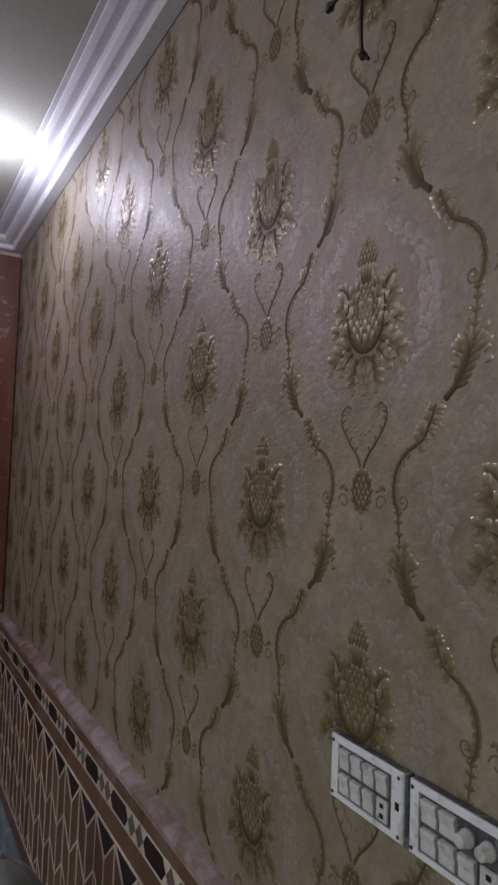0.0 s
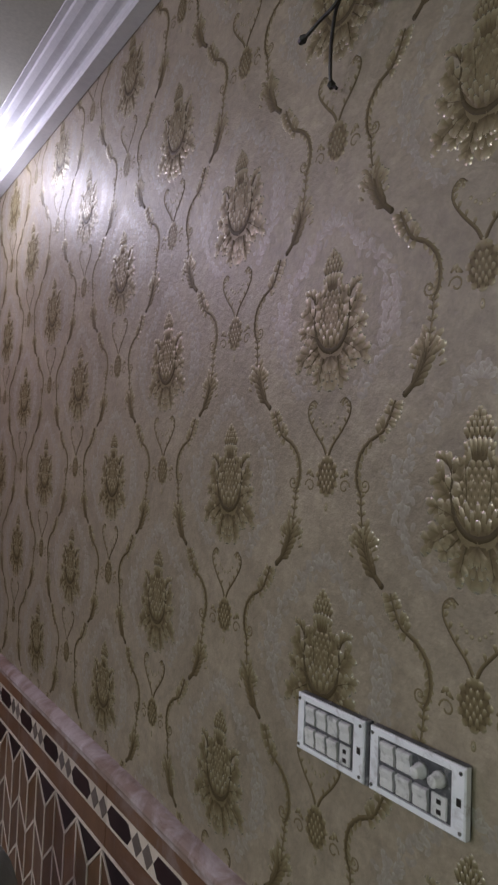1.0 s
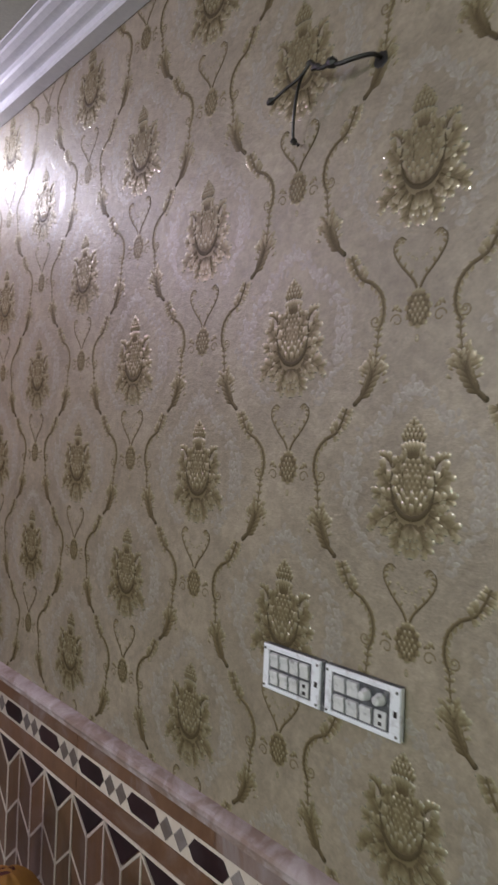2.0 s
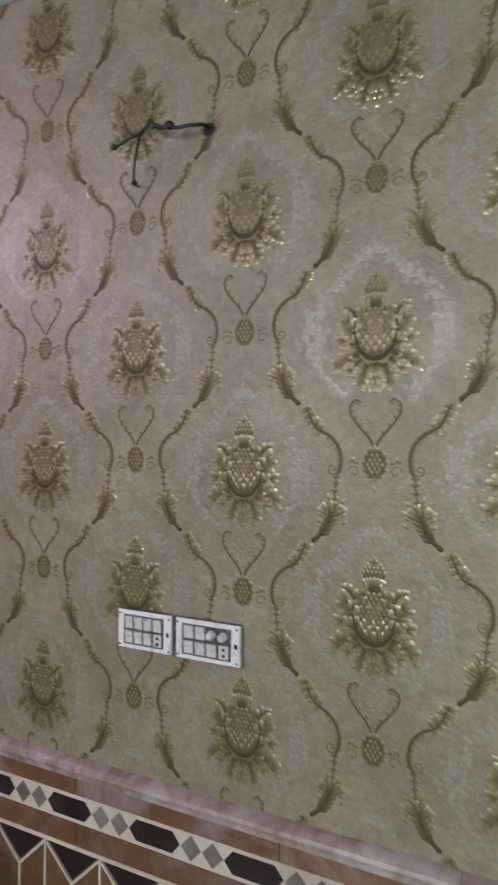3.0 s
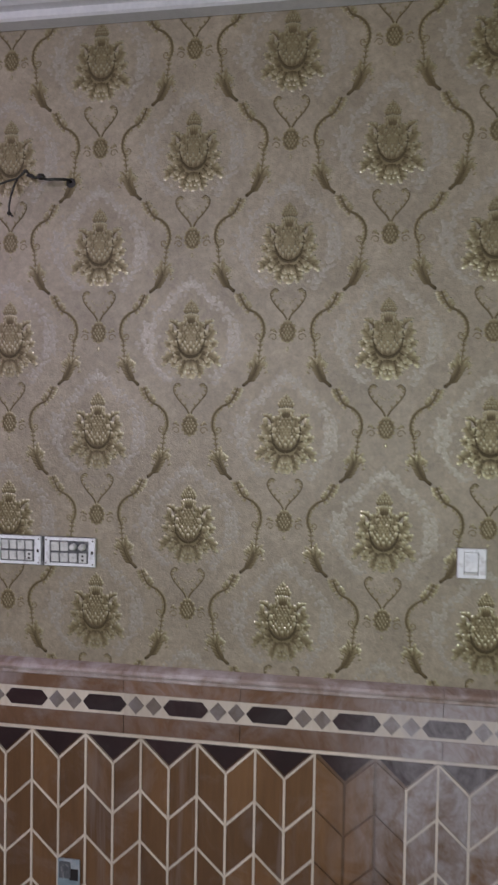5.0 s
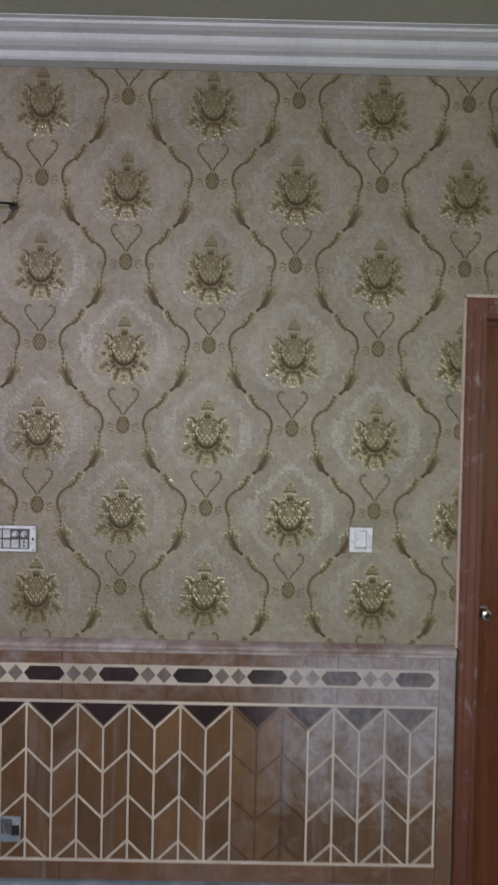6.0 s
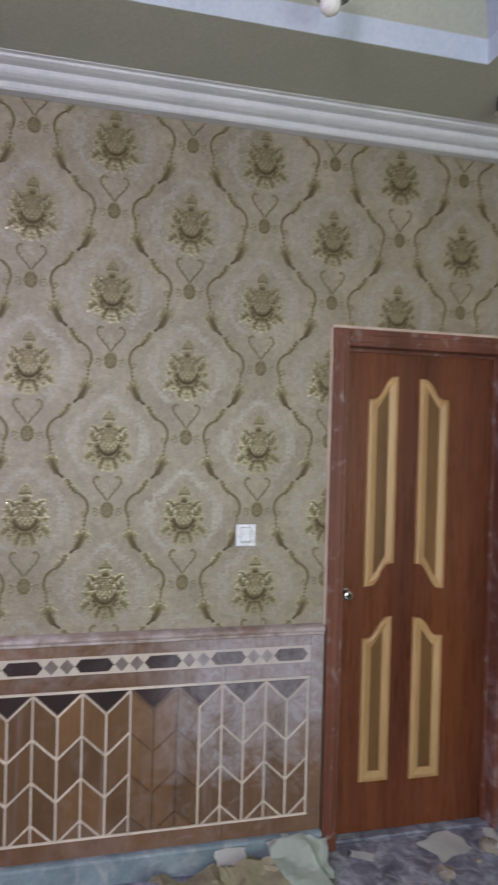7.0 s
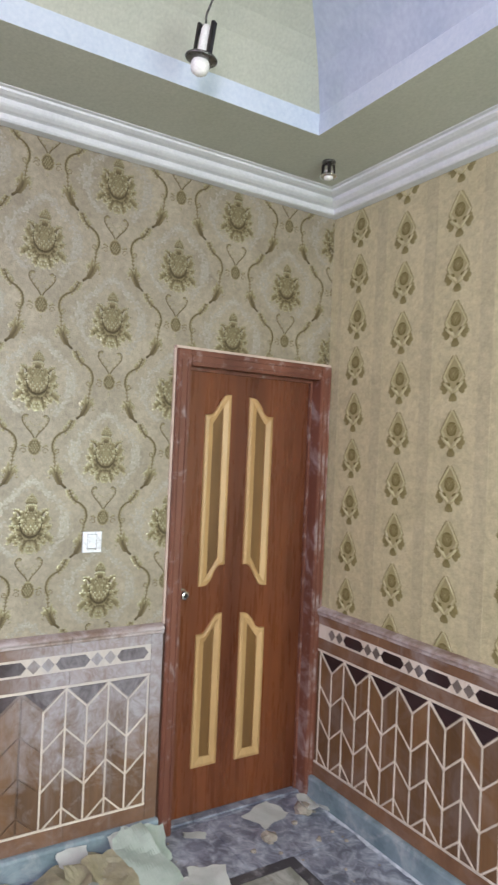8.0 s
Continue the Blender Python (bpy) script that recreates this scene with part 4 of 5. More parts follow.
def door_leaf_panel(parent, x0, x1, zb0, zb1, zt0, zt1):
    """Cream moulding round a narrow golden panel; its head and foot run in a slow S from (x0, z?0) to (x1, z?1)."""
    def wave(a, b, t):
        q = min(max((t - 0.22) / 0.60, 0.0), 1.0) if b > a else min(max((t - 0.18) / 0.60, 0.0), 1.0)
        return a + (b - a) * (0.10 * t + 0.90 * q * q * (3 - 2 * q))
    n = 14
    outer = [(x0 + (x1 - x0) * i / n, wave(zb0, zb1, i / n)) for i in range(n + 1)] + [(x1 + (x0 - x1) * i / n, wave(zt1, zt0, i / n)) for i in range(n + 1)]
    band = 0.041
    i0, i1 = x0 + band, x1 - band

    def inner_z(z0, z1, t, off):
        return wave(z0, z1, t) + off
    inner = [(i0 + (i1 - i0) * i / n, inner_z(zb0, zb1, (i0 + (i1 - i0) * i / n - x0) / (x1 - x0), 0.045)) for i in range(n + 1)]
    inner += [(i1 + (i0 - i1) * i / n, inner_z(zt0, zt1, (i1 + (i0 - i1) * i / n - x0) / (x1 - x0), -0.045)) for i in range(n + 1)]
    bm = bmesh.new()
    m = len(outer)

    def ring(points, y, k=0.0):
        cx, cz = (x0 + x1) / 2, (zb0 + zt0) / 2
        return [bm.verts.new((px + math.copysign(k, cx - px), y, pz + math.copysign(k, cz - pz))) for px, pz in points]
    mid = [((a[0] * 0.6 + b[0] * 0.4), (a[1] * 0.6 + b[1] * 0.4)) for a, b in zip(outer, inner)]
    rings = [ring(outer, 0.0), ring(outer, -0.010, 0.001), ring(outer, -0.013, 0.005), ring(mid, -0.015), ring(inner, -0.008), ring(inner, -0.001)]
    for a, b in zip(rings, rings[1:]):
        for i in range(m):
            j = (i + 1) % m
            bm.faces.new((a[i], a[j], b[j], b[i]))
    mould = part("panel_moulding", bm, M_CREAM_WOOD, parent, "cream-painted raised panel moulding")
    part("inner_panel", slab(inner, -0.0025, 0.002, 0), M_GOLD_WOOD, mould, "golden wood strip")


LEAF = 0.060


def front_door():
    d = thing("door_1", "closed red-brown wooden door with four cream-edged panels", "door", M_A, kind="structure")
    lx0, lx1 = 1.240, 1.964
    leaf = part("door_leaf", box(lx0, lx1, LEAF, LEAF + 0.04, 0.012, 2.058, 0.003), M_DOOR, d)
    for spec in ((1.364, 1.499, 1.063, 1.160, 1.859, 1.960), (1.600, 1.739, 1.155, 1.046, 1.955, 1.868), (1.364, 1.497, 0.230, 0.230, 0.842, 0.934), (1.598, 1.739, 0.224, 0.224, 0.925, 0.842)):
        door_leaf_panel_at(leaf, *spec)
    # jambs and head, each with a rebate, and the raw pale edge against the paper
    for a, b, wood, look_of in ((DOOR_L + 0.007, 1.240, M_FRAME, "scuffed red-brown jamb"), (1.966, 2.029, M_FRAME_DUSTY, "red-brown jamb smeared with white dust")):
        part("door_jamb", box(a, b, -0.030, 0.16, 0.0, DOOR_TOP - 0.008, 0.004), wood, d, look_of)
    part("door_head", box(1.2405, 1.9655, -0.029, 0.16, 2.068, DOOR_TOP - 0.008, 0.004), M_FRAME, d)
    for a in (DOOR_L + 0.022, DOOR_L + 0.052, 1.980, 2.006):
        part("jamb_bead", box(a, a + 0.007, -0.036, -0.028, 0.02, DOOR_TOP - 0.055, 0.0025), M_FRAME, d)
    for z in (2.082, 2.112):
        part("head_bead", box(DOOR_L + 0.060, 1.978, -0.035, -0.027, z, z + 0.007, 0.0025), M_FRAME, d)
    for a, b in ((1.236, 1.250), (1.954, 1.970)):
        part("door_stop", box(a, b, LEAF - 0.016, LEAF, 0.0, 2.066, 0.002), M_FRAME, d)
    part("door_stop", box(1.250, 1.954, LEAF - 0.016, LEAF, 2.054, 2.072, 0.002), M_FRAME, d)
    part("pale_edge", box(DOOR_L - 0.003, DOOR_L + 0.007, -0.010, 0.0, DADO, DOOR_TOP, 0.001), M_EDGE, d, "bare pale edge strip")
    part("pale_edge", box(DOOR_L - 0.003, 2.026, -0.028, 0.0, DOOR_TOP - 0.008, DOOR_TOP + 0.003, 0.001), M_EDGE, d, "bare pale edge strip")
    knob = part("lock_rose", lathe([(0.027, 0.0), (0.027, 0.004), (0.024, 0.007), (0.017, 0.009), (0.016, 0.024), (0.021, 0.029), (0.021, 0.040), (0.016, 0.044)], 24, True), M_CHROME, d, "chrome cylinder lock", True)
    knob.location = (1.284, LEAF, 1.036)
    part("keyhole", lathe([(0.011, 0.0442), (0.010, 0.0460)], 12, True), M_BLACK, knob)
    part("strike_plate", box(1.2395, 1.2420, -0.012, 0.03, 1.055, 1.105, 0.0005), M_STEEL, d)
    part("threshold", box(1.176, 1.995, 0.02, 0.16, 0.0, 0.010, 0.002), M_FLOOR, d)


def door_leaf_panel_at(parent, x0, x1, zb0, zb1, zt0, zt1):
    holder_y = LEAF - 0.0005
    before = set(bpy.data.objects)
    door_leaf_panel(parent, x0, x1, zb0, zb1, zt0, zt1)
    for ob in set(bpy.data.objects) - before:
        if ob.parent == parent:
            ob.location = (0, holder_y, 0)


front_door()
tagged(part("door_back", box(1.0, 2.2, 0.19, 0.21, 0, 2.3), M_WALL), "plain plaster closing the doorway behind the door", "wall", kind="structure").matrix_basis = M_A

# ---- switches, socket and loose wire on the papered wall ----


def switch_pair():
    for k, (x0, x1) in enumerate(((-0.619, -0.467), (-0.455, -0.290))):
        label = "white grimy switch plate with rocker switches" if k == 0 else "white grimy switch plate with rockers and two dimmer knobs"
        s = thing("switch_plate", label, "switch", M_A @ Matrix.Translation((x0, -0.0025, 1.2345)), "switch plates on the papered wall")
        w = x1 - x0
        h = 0.089
        part("back_box", box(0.001, w + (0.006 if k == 0 else -0.001), -0.010, 0.0, -0.002, h + 0.001, 0.001), M_BACKBOX, s, "grimy dark backing box")
        part("face_plate", frame_plate(0, w, 0, h, 0.020, 0.012), M_PLASTIC, s)
        part("recess", box(0.018, w - 0.022, -0.0125, -0.010, 0.010, h - 0.010), M_BACKBOX, s)
        cols = 4
        cw = (w - 0.046) / cols
        for i in range(cols):
            for j in range(2):
                cx = 0.021 + cw * (i + 0.5)
                cz = 0.0275 + 0.034 * j
                if k == 1 and j == 1 and i >= 2:
                    knob = part("dimmer_knob", lathe([(0.0105, 0.0), (0.0105, 0.006), (0.0085, 0.008), (0.0080, 0.017), (0.0065, 0.0185)], 18, True), M_KEY, s, "round dimmer knob", True)
                    knob.location = (cx, -0.0125, cz)
                elif j == 0 and i == 3:
                    sock = part("socket", box(cx - cw * 0.42, cx + cw * 0.42, -0.016, -0.0122, cz - 0.0145, cz + 0.0145, 0.001), M_KEY, s)
                    for dz in (-0.007, 0.006):
                        part("socket_hole", box(cx - 0.003, cx + 0.004, -0.0166, -0.0155, cz + dz - 0.003, cz + dz + 0.003), M_BLACK, sock)
                else:
                    r = part("rocker", rocker(cw * 0.80, 0.0275), M_KEY, s)
                    r.location = (cx, -0.0122, cz)
        for dx in (0.006, w - 0.007):
            for dz in (0.008, h - 0.008):
                sc = part("screw", lathe([(0.0026, 0.0), (0.0026, 0.0012), (0.0016, 0.0016)], 10, True), M_STEEL, s)
                sc.location = (dx, -0.0148, dz)
        for dz in (h / 2,):
            sc = part("clip_slot", box(w - 0.013, w - 0.006, -0.0154, -0.0140, dz - 0.005, dz + 0.005), M_BLACK, s)


def frame_plate(x0, x1, z0, z1, side, deep):
    """Plate with a rounded rim round a rectangular opening."""
    bm = bmesh.new()
    inner = (x0 + 0.017, x1 - 0.021, z0 + 0.0095, z1 - 0.0095)

    def ring(a, b, c, d, y):
        return [bm.verts.new(p) for p in ((a, y, c), (b, y, c), (b, y, d), (a, y, d))]
    rows = [ring(x0, x1, z0, z1, -0.004), ring(x0, x1, z0, z1, -0.0128), ring(x0 + 0.002, x1 - 0.002, z0 + 0.002, z1 - 0.002, -0.0148), ring(*inner, -0.0148), ring(*inner, -0.0105)]
    for a, b in zip(rows, rows[1:]):
        for i in range(4):
            j = (i + 1) % 4
            bm.faces.new((a[i], a[j], b[j], b[i]))
    return bm


def rocker(w, h):
    """A rocker key, pressed in at its lower half."""
    bm = slab_x([(0.0, -h / 2), (-0.0040, -h / 2), (-0.0050, -h / 2 + 0.003), (-0.0046, -0.001), (-0.0072, h / 2 - 0.005), (-0.0066, h / 2 - 0.001), (-0.0030, h / 2), (0.0, h / 2)], -w / 2, w / 2)
    return bm


switch_pair()


def small_switch():
    s = thing("light_switch", "small square white light switch beside the door", "switch", M_A @ Matrix.Translation((0.790, -0.0025, 1.256)))
    part("back_box", box(0.002, 0.077, -0.008, 0.0, 0.001, 0.083), M_BACKBOX, s)
    part("face_plate", frame_plate(0, 0.079, 0, 0.085, 0.02, 0.012), M_PLASTIC, s)
    part("recess", box(0.015, 0.062, -0.0118, -0.009, 0.008, 0.077), M_BACKBOX, s)
    r = part("rocker", rocker(0.037, 0.056), M_PLASTIC, s)
    r.location = (0.037, -0.0112, 0.046)
    part("label_strip", box(0.018, 0.056, -0.0140, -0.0115, 0.010, 0.0155), M_KEY, s)


small_switch()


def dado_socket():
    s = thing("socket_box", "old blue-grey socket box with a black hole set in the dado", "socket", M_A @ Matrix.Translation((-0.396, FRONT - 0.0036, 0.232)))
    part("plate", box(0, 0.072, -0.008, 0.0, 0, 0.088, 0.002), M_SKIRT, s)
    part("cover", box(0.006, 0.044, -0.013, -0.0075, 0.030, 0.082, 0.002), M_BACKBOX, s)
    part("opening", box(0.040, 0.068, -0.0092, -0.0075, 0.024, 0.060), M_BLACK, s)


dado_socket()


def loose_wire():
    w = thing("loose_wire", "black bare-ended electric wires hanging out of a hole in the wall", "wire", M_A @ Matrix.Translation((-0.385, 0, 2.418)))
    part("hole", lathe([(0.016, 0.0022), (0.013, 0.0030), (0.009, 0.0032)], 14, True), M_BLACK, w, "ragged dark hole")
    cord = smooth_path([(0.0, 0.0, 0.004), (-0.004, -0.022, 0.003), (-0.030, -0.040, -0.001), (-0.058, -0.050, -0.004), (-0.074, -0.052, 0.004), (-0.092, -0.056, 0.000), (-0.106, -0.058, 0.006), (-0.118, -0.060, 0.020), (-0.126, -0.061, 0.017)])
    part("cable", tube(cord, 0.0042), M_BLACK, w)
    left = smooth_path([(-0.120, -0.060, 0.018), (-0.136, -0.062, 0.004), (-0.152, -0.065, -0.006), (-0.176, -0.067, -0.012), (-0.200, -0.070, -0.022), (-0.212, -0.071, -0.024)])
    part("wire_end", tube(left, 0.0030), M_BLACK, w)
    down = smooth_path([(-0.122, -0.060, 0.018), (-0.148, -0.056, -0.002), (-0.168, -0.046, -0.030), (-0.184, -0.034, -0.060), (-0.190, -0.026, -0.090), (-0.180, -0.022, -0.104)])
    part("wire_end", tube(down, 0.0030), M_BLACK, w)
    for at, size in (((-0.074, -0.052, 0.003), 0.0105), ((-0.106, -0.058, 0.006), 0.0060)):
        part("knot", tube([(at[0] + 0.012, at[1], at[2] - 0.002), (at[0] + 0.004, at[1], at[2]), (at[0] - 0.005, at[1], at[2] + 0.001), (at[0] - 0.012, at[1], at[2])], size, 8, [0.45, 1, 0.9, 0.4]), M_BLACK, w, "taped knot")
    for p, q in (((-0.204, -0.070, -0.022), (-0.220, -0.071, -0.026)), ((-0.190, -0.026, -0.088), (-0.190, -0.024, -0.100))):
        mid = ((p[0] + q[0]) / 2, (p[1] + q[1]) / 2, (p[2] + q[2]) / 2)
        part("taped_tip", tube([p, mid, q], 0.0075, 8, [0.5, 1, 0.6]), M_BLACK, w, "black taped wire end")


loose_wire()

# ---- ceiling lamps ----


def ceiling_spot(name, label, where, lit=False):
    s = thing(name, label, "ceiling lamp", Matrix.Translation(where), "spot lamps of the ceiling border")
    part("base_ring", lathe([(0.030, 0.0), (0.030, -0.006), (0.026, -0.010)], 22), M_STEEL, s, "", True)
    for i in range(3):
        a = i * 2.094 + 0.5
        part("side_clip", box(0.026 * math.cos(a) - 0.006, 0.026 * math.cos(a) + 0.006, 0.026 * math.sin(a) - 0.006, 0.026 * math.sin(a) + 0.006, -0.062, -0.008, 0.002), M_BLACK, s)
    part("lamp_body", lathe([(0.017, -0.008), (0.020, -0.03), (0.022, -0.052), (0.016, -0.060)], 20), M_CHROME, s, "chrome lamp body", True)
    part("rim", lathe([(0.024, -0.060), (0.037, -0.062), (0.038, -0.067), (0.024, -0.069)], 24), M_CHROME, s, "chrome rim", True)
    part("bulb", lathe([(0.020, -0.066), (0.019, -0.074), (0.012, -0.079), (0.004, -0.081)], 18), M_GLOW if lit else M_BULB, s, "frosted bulb", True)


ceiling_spot("ceiling_spot", "small unlit chrome spot lamp on the ceiling border", (0.288, -1.688, CEIL))
ceiling_spot("ceiling_spot", "small lit spot lamp on the ceiling border", (0.33, 2.50, CEIL), True)


def hanging_spot():
    """A recessed spot that has come out of its hole and hangs by its wire."""
    h = thing("hanging_spot", "unlit spot lamp dangling from the ceiling on its wire", "ceiling lamp", pose(-0.105, -0.850, 2.898, 0, -9, 28))
    wire = smooth_path([(0.003, 0, 0.135), (0.012, -0.004, 0.175), (-0.004, 0.003, 0.205), (-0.016, 0.0, 0.26), (-0.03, 0, 0.425)])
    part("wire", tube(wire, 0.0035), M_STEEL, h)
    part("lamp_body", lathe([(0.012, 0.140), (0.016, 0.125), (0.017, 0.055), (0.021, 0.04)], 18), M_BULB, h, "white lamp body", True)
    for s in (-1, 1):
        part("side_clip", box(s * 0.027 - 0.006, s * 0.027 + 0.006, -0.010, 0.010, 0.042, 0.150, 0.002), M_BLACK, h, "black spring clip")
        part("clip_spring", box(s * 0.020 - 0.003, s * 0.020 + 0.003, -0.006, 0.006, 0.05, 0.11, 0.001), M_CHROME, h)
    part("rim", lathe([(0.026, 0.030), (0.050, 0.033), (0.053, 0.037), (0.050, 0.042), (0.024, 0.044)], 28), M_STEEL, h, "dark chrome rim", True)
    part("bulb", lathe([(0.024, 0.036), (0.030, 0.022), (0.030, 0.008), (0.024, -0.006), (0.012, -0.014), (0.003, -0.016)], 22), M_BULB, h, "white frosted bulb", True)


hanging_spot()


def ceiling_bulb(where, top):
    b = thing("pendant_bulb", "lit bulb hanging from the ceiling on a cord", "ceiling lamp", Matrix.Translation(where))
    part("cord", tube([(0, 0, 0.16), (0.002, 0, (top - where[2]) / 2 + 0.1), (0, 0, top - where[2])], 0.004), M_BLACK, b)
    part("holder", lathe([(0.010, 0.165), (0.019, 0.155), (0.019, 0.115), (0.016, 0.11)], 16), M_BLACK, b, "", True)
    part("bulb", lathe([(0.013, 0.115), (0.022, 0.105), (0.022, 0.095), (0.010, 0.090)], 16), M_GLOW, b, "", True)


ceiling_bulb((LAMP_FAR[0], LAMP_FAR[1], LAMP_FAR[2]), CEIL + 0.4252)


def tube_lamp(where):
    t = thing("tube_lamp", "lit white tube lamp on the opposite wall", "wall lamp", Matrix.Translation(where))
    part("housing", box(-0.042, -0.018, -0.62, 0.62, -0.022, 0.022, 0.004), M_WHITE, t)
    for y in (-0.612, 0.592):
        part("tube_holder", box(-0.020, 0.016, y, y + 0.020, -0.018, 0.018, 0.003), M_PLASTIC, t)
    part("tube", tube([(0, -0.59, 0), (0, -0.3, 0), (0, 0.3, 0), (0, 0.59, 0)], 0.013, 14), M_GLOW, t, "glowing glass tube", True)


tube_lamp(TUBE_AT)

# ---- torn paper and rubble on the floor ----


def torn_sheet(name, label, x, y, turn, sx, sy, height, seed, material, curl=0.0, lean=0.0, category="torn paper"):
    """A ragged, crumpled sheet lying on the floor."""
    rng = random.Random(seed)
    bm = bmesh.new()
    n = 15
    off = Vector((rng.uniform(0, 50), rng.uniform(0, 50), rng.uniform(0, 50)))
    tilt = rng.uniform(0, math.pi)
    crease = (math.cos(tilt), math.sin(tilt), rng.uniform(0.05, 0.11))
    grid = []
    for i in range(n):
        row = []
        for j in range(n):
            u, v = i / (n - 1) - 0.5, j / (n - 1) - 0.5
            edge = max(abs(u), abs(v)) * 2
            rag = 1 + 0.22 * noise.noise(Vector((u * 3, v * 3, 7)) + off) * edge
            px, py = u * sx * rag, v * sy * rag
            a = noise.noise(Vector((px * 7, py * 7, 0)) + off)
            b = noise.noise(Vector((px * 24, py * 24, 3)) + off)
            along = (px * crease[0] + py * crease[1]) / crease[2] + 0.5 * a
            ridge = abs((along % 2.0) - 1.0)
            h = height * (0.10 + 0.62 * ridge + 0.35 * a + 0.10 * b)
            h += curl * (u + 0.5) ** 2 * sx + lean * (0.5 + v) * sy
            row.append(bm.verts.new((px, py, max(h, 0.0))))
        grid.append(row)
    for i in range(n - 1):
        for j in range(n - 1):
            bm.faces.new((grid[i][j], grid[i + 1][j], grid[i + 1][j + 1], grid[i][j + 1]))
    low = min(v.co.z for v in bm.verts)
    for v in bm.verts:
        v.co.z += 0.004 - low
    bmesh.ops.solidify(bm, geom=bm.faces[:], thickness=0.0014)
    ob = part(name, bm, material)
    ob.matrix_basis = pose(x, y, 0.0, 0, 0, turn)
    return tagged(ob, label, category, "torn wallpaper heap" if category == "torn paper" else "")


torn_sheet("torn_wallpaper", "crumpled torn wallpaper, printed side up, on the floor", 0.47, -0.66, 8, 0.20, 0.34, 0.095, 1, M_PAPER_FRONT)
torn_sheet("torn_wallpaper", "crumpled torn wallpaper heaped against the skirting", 0.48, -0.86, -24, 0.22, 0.24, 0.125, 2, M_PAPER_FRONT)
torn_sheet("torn_wallpaper", "bent brown wallpaper piece leaning under the mint sheet", 0.36, -0.93, -62, 0.16, 0.30, 0.05, 3, M_PAPER_FRONT, 0.0, 0.30)
torn_sheet("torn_wallpaper", "broad pale mint sheet spilling from the jamb onto the floor", 0.37, -1.04, -80, 0.15, 0.42, 0.030, 33, M_PAPER_GREEN, 0.05, 0.26)
torn_sheet("torn_wallpaper", "pale mint scrap folded against the door jamb", 0.54, -1.08, -100, 0.18, 0.14, 0.03, 9, M_PAPER_GREEN, 0.0, 0.62)
torn_sheet("torn_wallpaper", "square white scrap propped up at the end of the heap", 0.40, -0.50, -84, 0.10, 0.12, 0.012, 5, M_PAPER_WHITE, 0.0, 0.55)
torn_sheet("torn_wallpaper", "round-edged white paper scrap in the heap", 0.33, -0.60, -70, 0.09, 0.13, 0.014, 6, M_PAPER_WHITE, 0.1, 0.40)
torn_sheet("torn_wallpaper", "narrow white backing strip across the heap", 0.33, -0.74, 84, 0.30, 0.055, 0.03, 8, M_PAPER_WHITE, 0.10, 0.3)
torn_sheet("torn_wallpaper", "white scrap tucked behind the heap", 0.575, -0.79, -90, 0.12, 0.05, 0.015, 10, M_PAPER_WHITE, 0.0, 1.6)
torn_sheet("torn_wallpaper", "greyish white scrap standing at the back of the heap", 0.56, -0.98, -70, 0.08, 0.08, 0.02, 18, M_PAPER_WHITE, 0.0, 1.2)
torn_sheet("torn_wallpaper", "white backing sheet curled on the heap", 0.40, -0.72, 30, 0.12, 0.10, 0.07, 17, M_PAPER_WHITE, 0.2, 0.2)
torn_sheet("torn_wallpaper", "crumpled olive wallpaper piece lying flat", 0.25, -0.72, 15, 0.18, 0.24, 0.035, 7, M_PAPER_FRONT)
torn_sheet("paper_scrap", "flat white paper scrap on the floor before the door", 0.57, -1.70, 20, 0.14, 0.19, 0.006, 11, M_PAPER_WHITE, 0.06, 0, "paper scrap")
torn_sheet("paper_scrap", "curled white paper scrap in the corner by the door", 0.50, -1.92, 60, 0.14, 0.12, 0.05, 12, M_PAPER_WHITE, 0.3, 0.2, "paper scrap")
torn_sheet("paper_scrap", "small white paper scrap near the door", 0.58, -1.33, 60, 0.10, 0.05, 0.005, 13, M_PAPER_WHITE, 0.0, 0, "paper scrap")
torn_sheet("paper_scrap", "flat round white scrap on the floor by the skirting", 0.52, -0.16, 60, 0.10, 0.10, 0.004, 14, M_PAPER_WHITE, 0.0, 0, "paper scrap")
torn_sheet("paper_scrap", "white torn corner of paper on the floor", 0.24, -1.22, -20, 0.20, 0.16, 0.02, 15, M_PAPER_WHITE, 0.1, 0, "paper scrap")


SCRAPS = random.Random(21)
for i in range(14):
    paper, look_of = SCRAPS.choice(((M_PAPER_WHITE, "small white torn paper scrap in the heap"), (M_PAPER_WHITE, "small white torn paper scrap in the heap"), (M_PAPER_FRONT, "small printed wallpaper scrap in the heap"), (M_PAPER_FRONT, "small printed wallpaper scrap in the heap"), (M_PAPER_GREEN, "small pale green paper scrap in the heap")))
    torn_sheet("wallpaper_scrap", look_of, SCRAPS.uniform(0.22, 0.56), SCRAPS.uniform(-1.10, -0.46), SCRAPS.uniform(0, 180), SCRAPS.uniform(0.05, 0.14), SCRAPS.uniform(0.06, 0.16), SCRAPS.uniform(0.01, 0.035), 40 + i, paper, SCRAPS.uniform(0.0, 0.25), SCRAPS.uniform(0.0, 0.3))


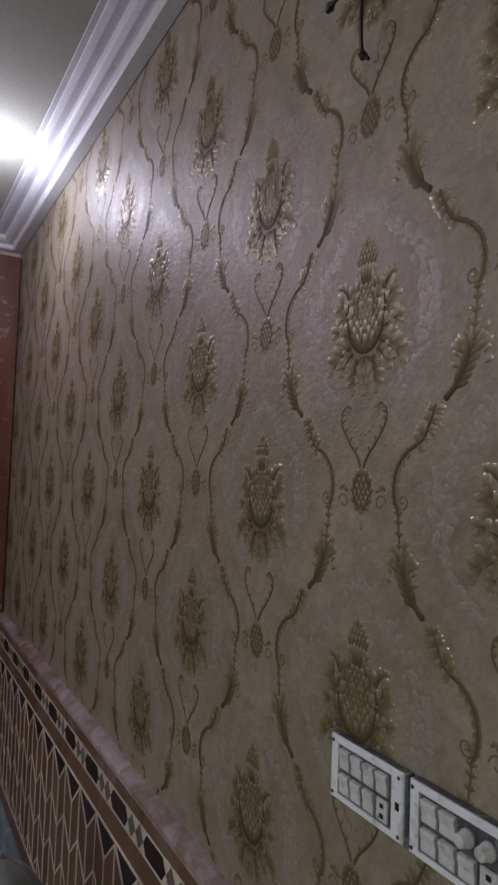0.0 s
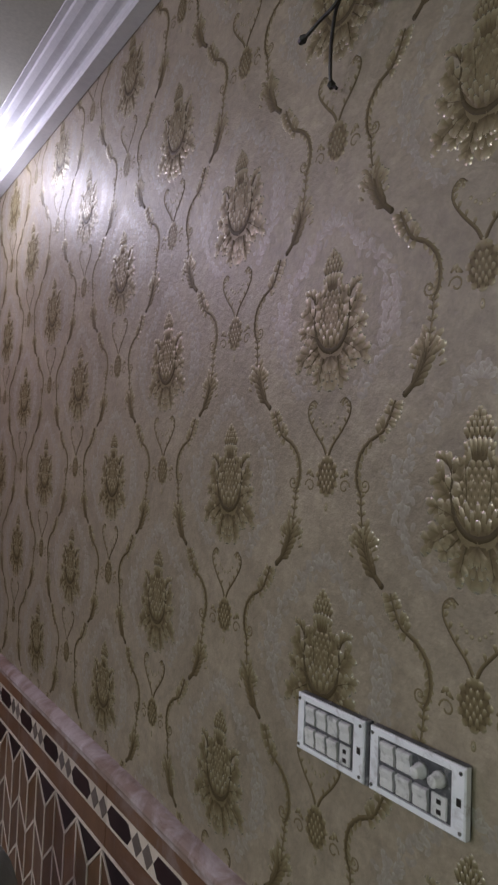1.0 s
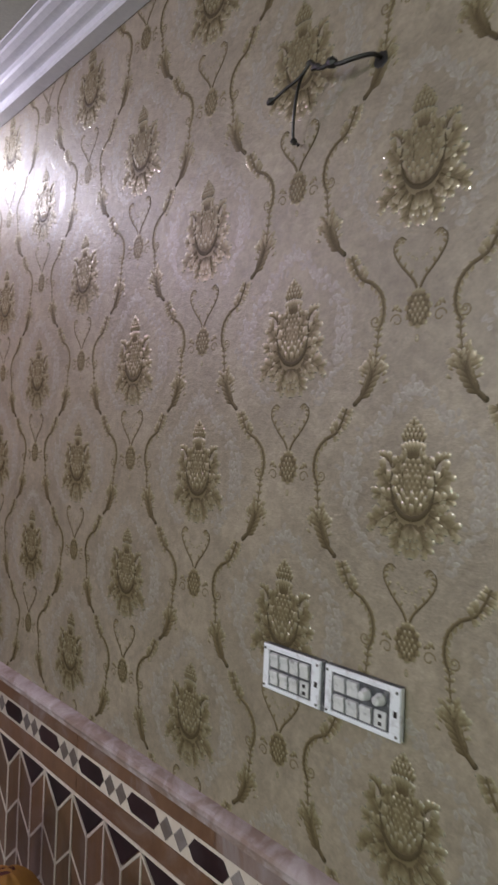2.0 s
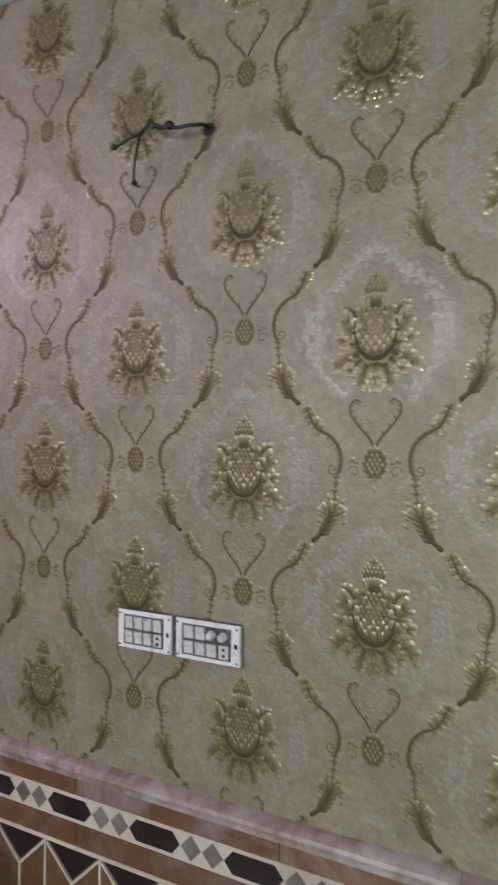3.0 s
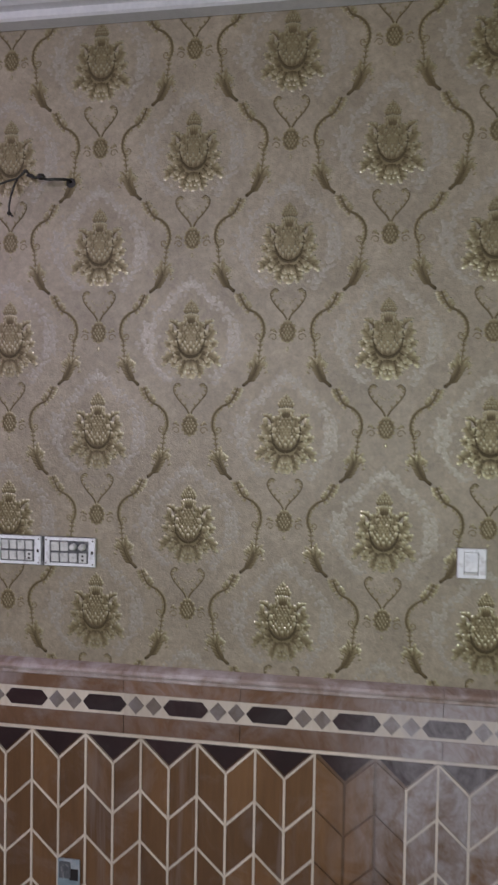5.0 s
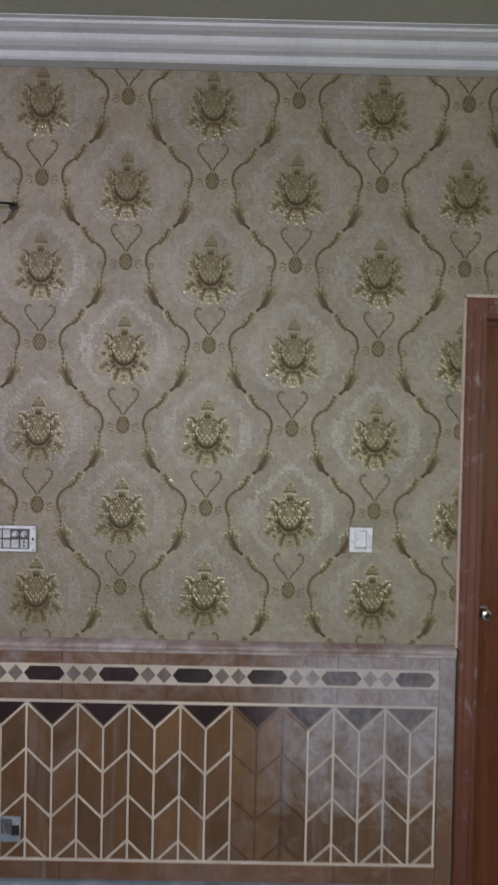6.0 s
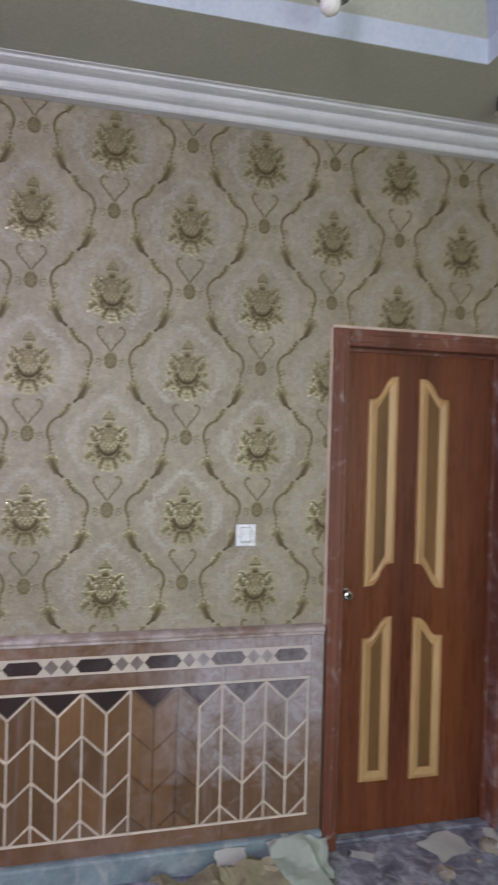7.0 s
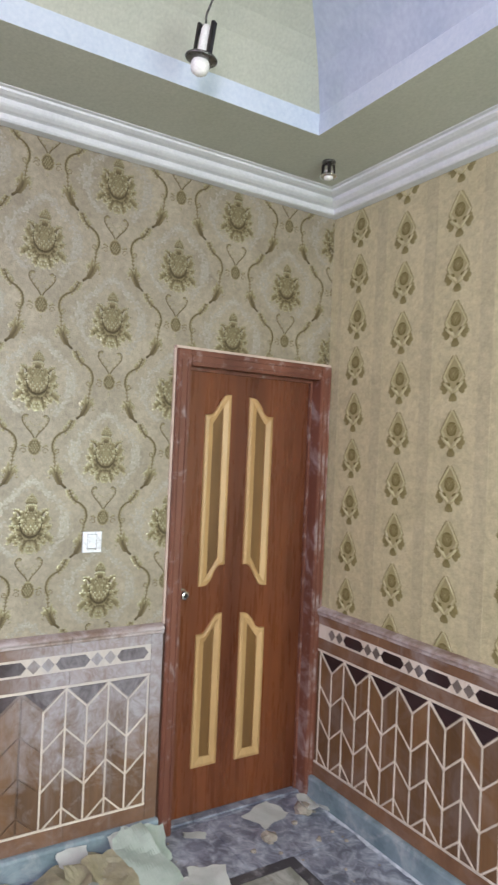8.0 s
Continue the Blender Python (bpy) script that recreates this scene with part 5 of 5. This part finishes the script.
def rubble(x, y, size, seed):
    rng = random.Random(seed)
    bm = bmesh.new()
    bmesh.ops.create_icosphere(bm, subdivisions=2, radius=size)
    off = Vector((rng.uniform(0, 99), 0, 0))
    for v in bm.verts:
        v.co *= 1 + 0.5 * noise.noise(v.co * (1.4 / size) + off)
        v.co.z *= 0.55
    low = min(v.co.z for v in bm.verts)
    for v in bm.verts:
        v.co.z -= low
    ob = part("plaster_lump", bm, M_RUBBLE)
    ob.location = (x, y, 0.001)
    return tagged(ob, "small brown lump of fallen plaster on the floor", "rubble", "plaster lumps")


RNG = random.Random(9)
for i in range(46):
    if i < 30:
        rubble(RNG.uniform(-0.1, 0.58), RNG.uniform(-1.92, -1.2), RNG.uniform(0.004, 0.016), i)
    else:
        rubble(RNG.uniform(0.25, 0.58), RNG.uniform(-1.2, 0.5), RNG.uniform(0.004, 0.012), i)
rubble(0.40, -1.60, 0.035, 77)
rubble(0.50, -1.86, 0.045, 78)

# ---- sacks at the far end of the panelled wall ----


def sack(name, label, x, y, height, radius, seed, body, cap=None, cap_at=0.8):
    off = Vector((seed * 3.1, 0, 0))
    s = thing(name, label, "sack", Matrix.Translation((x, y, 0)))

    def skin(z0, z1, grow):
        bm = bmesh.new()
        rows = []
        n, m = 22, 30
        for i in range(n + 1):
            q = z0 + (z1 - z0) * i / n
            r = radius * (0.92 + 0.10 * math.sin(q * 9 + seed)) * math.sqrt(max(1 - max(q - 0.72, 0) ** 2 / 0.0800, 0.0004)) + grow
            row = []
            for k in range(m):
                a = 2 * math.pi * k / m
                d = Vector((math.cos(a), math.sin(a), 0))
                f = 1 + 0.10 * noise.noise(d * 1.5 + Vector((0, 0, q * 5)) + off) + 0.05 * noise.noise(d * 2.5 + Vector((0, 0, q * 20)) + off)
                row.append(bm.verts.new((d.x * r * f, d.y * r * f * 0.9, q * height + 0.012 * noise.noise(d * 3 + off))))
            rows.append(row)
        for a, b in zip(rows, rows[1:]):
            for k in range(m):
                j = (k + 1) % m
                bm.faces.new((a[k], a[j], b[j], b[k]))
        bm.faces.new(rows[-1])
        bm.faces.new(rows[0])
        return bm
    part("sack_body", skin(0.0, 0.999, 0.0), body, s, "", True)
    if cap:
        part("cover_cloth", skin(cap_at, 1.0, 0.008), cap, s, "orange cloth over the top", True)


sack("filled_sack", "full grey cloth sack standing near the wall", 0.33, 1.45, 0.80, 0.125, 1, M_SACK_GREY)
sack("filled_sack", "maroon sack with an orange cloth over its top", 0.300, 1.03, 0.80, 0.125, 2, M_SACK_RED, M_SACK_ORANGE, 0.86)

# ---- wooden surround at the far end ----


def far_door():
    d = thing("door_2", "dark red-brown wooden door in the far corner", "door", Matrix.Translation((0, WALL_N, 0)), kind="structure")
    part("door_jamb", box(0.54, 0.652, -0.05, 0.0, 0.0, 2.86, 0.004), M_FRAME, d)
    part("door_jamb", box(-0.40, -0.29, -0.05, 0.0, 0.0, 2.86, 0.004), M_FRAME, d)
    part("door_head", box(-0.289, 0.539, -0.048, 0.0, 2.74, 2.86, 0.004), M_FRAME, d)
    part("door_leaf", box(-0.289, 0.539, -0.02, -0.001, 0.0, 2.739, 0.003), M_DOOR, d)


far_door()
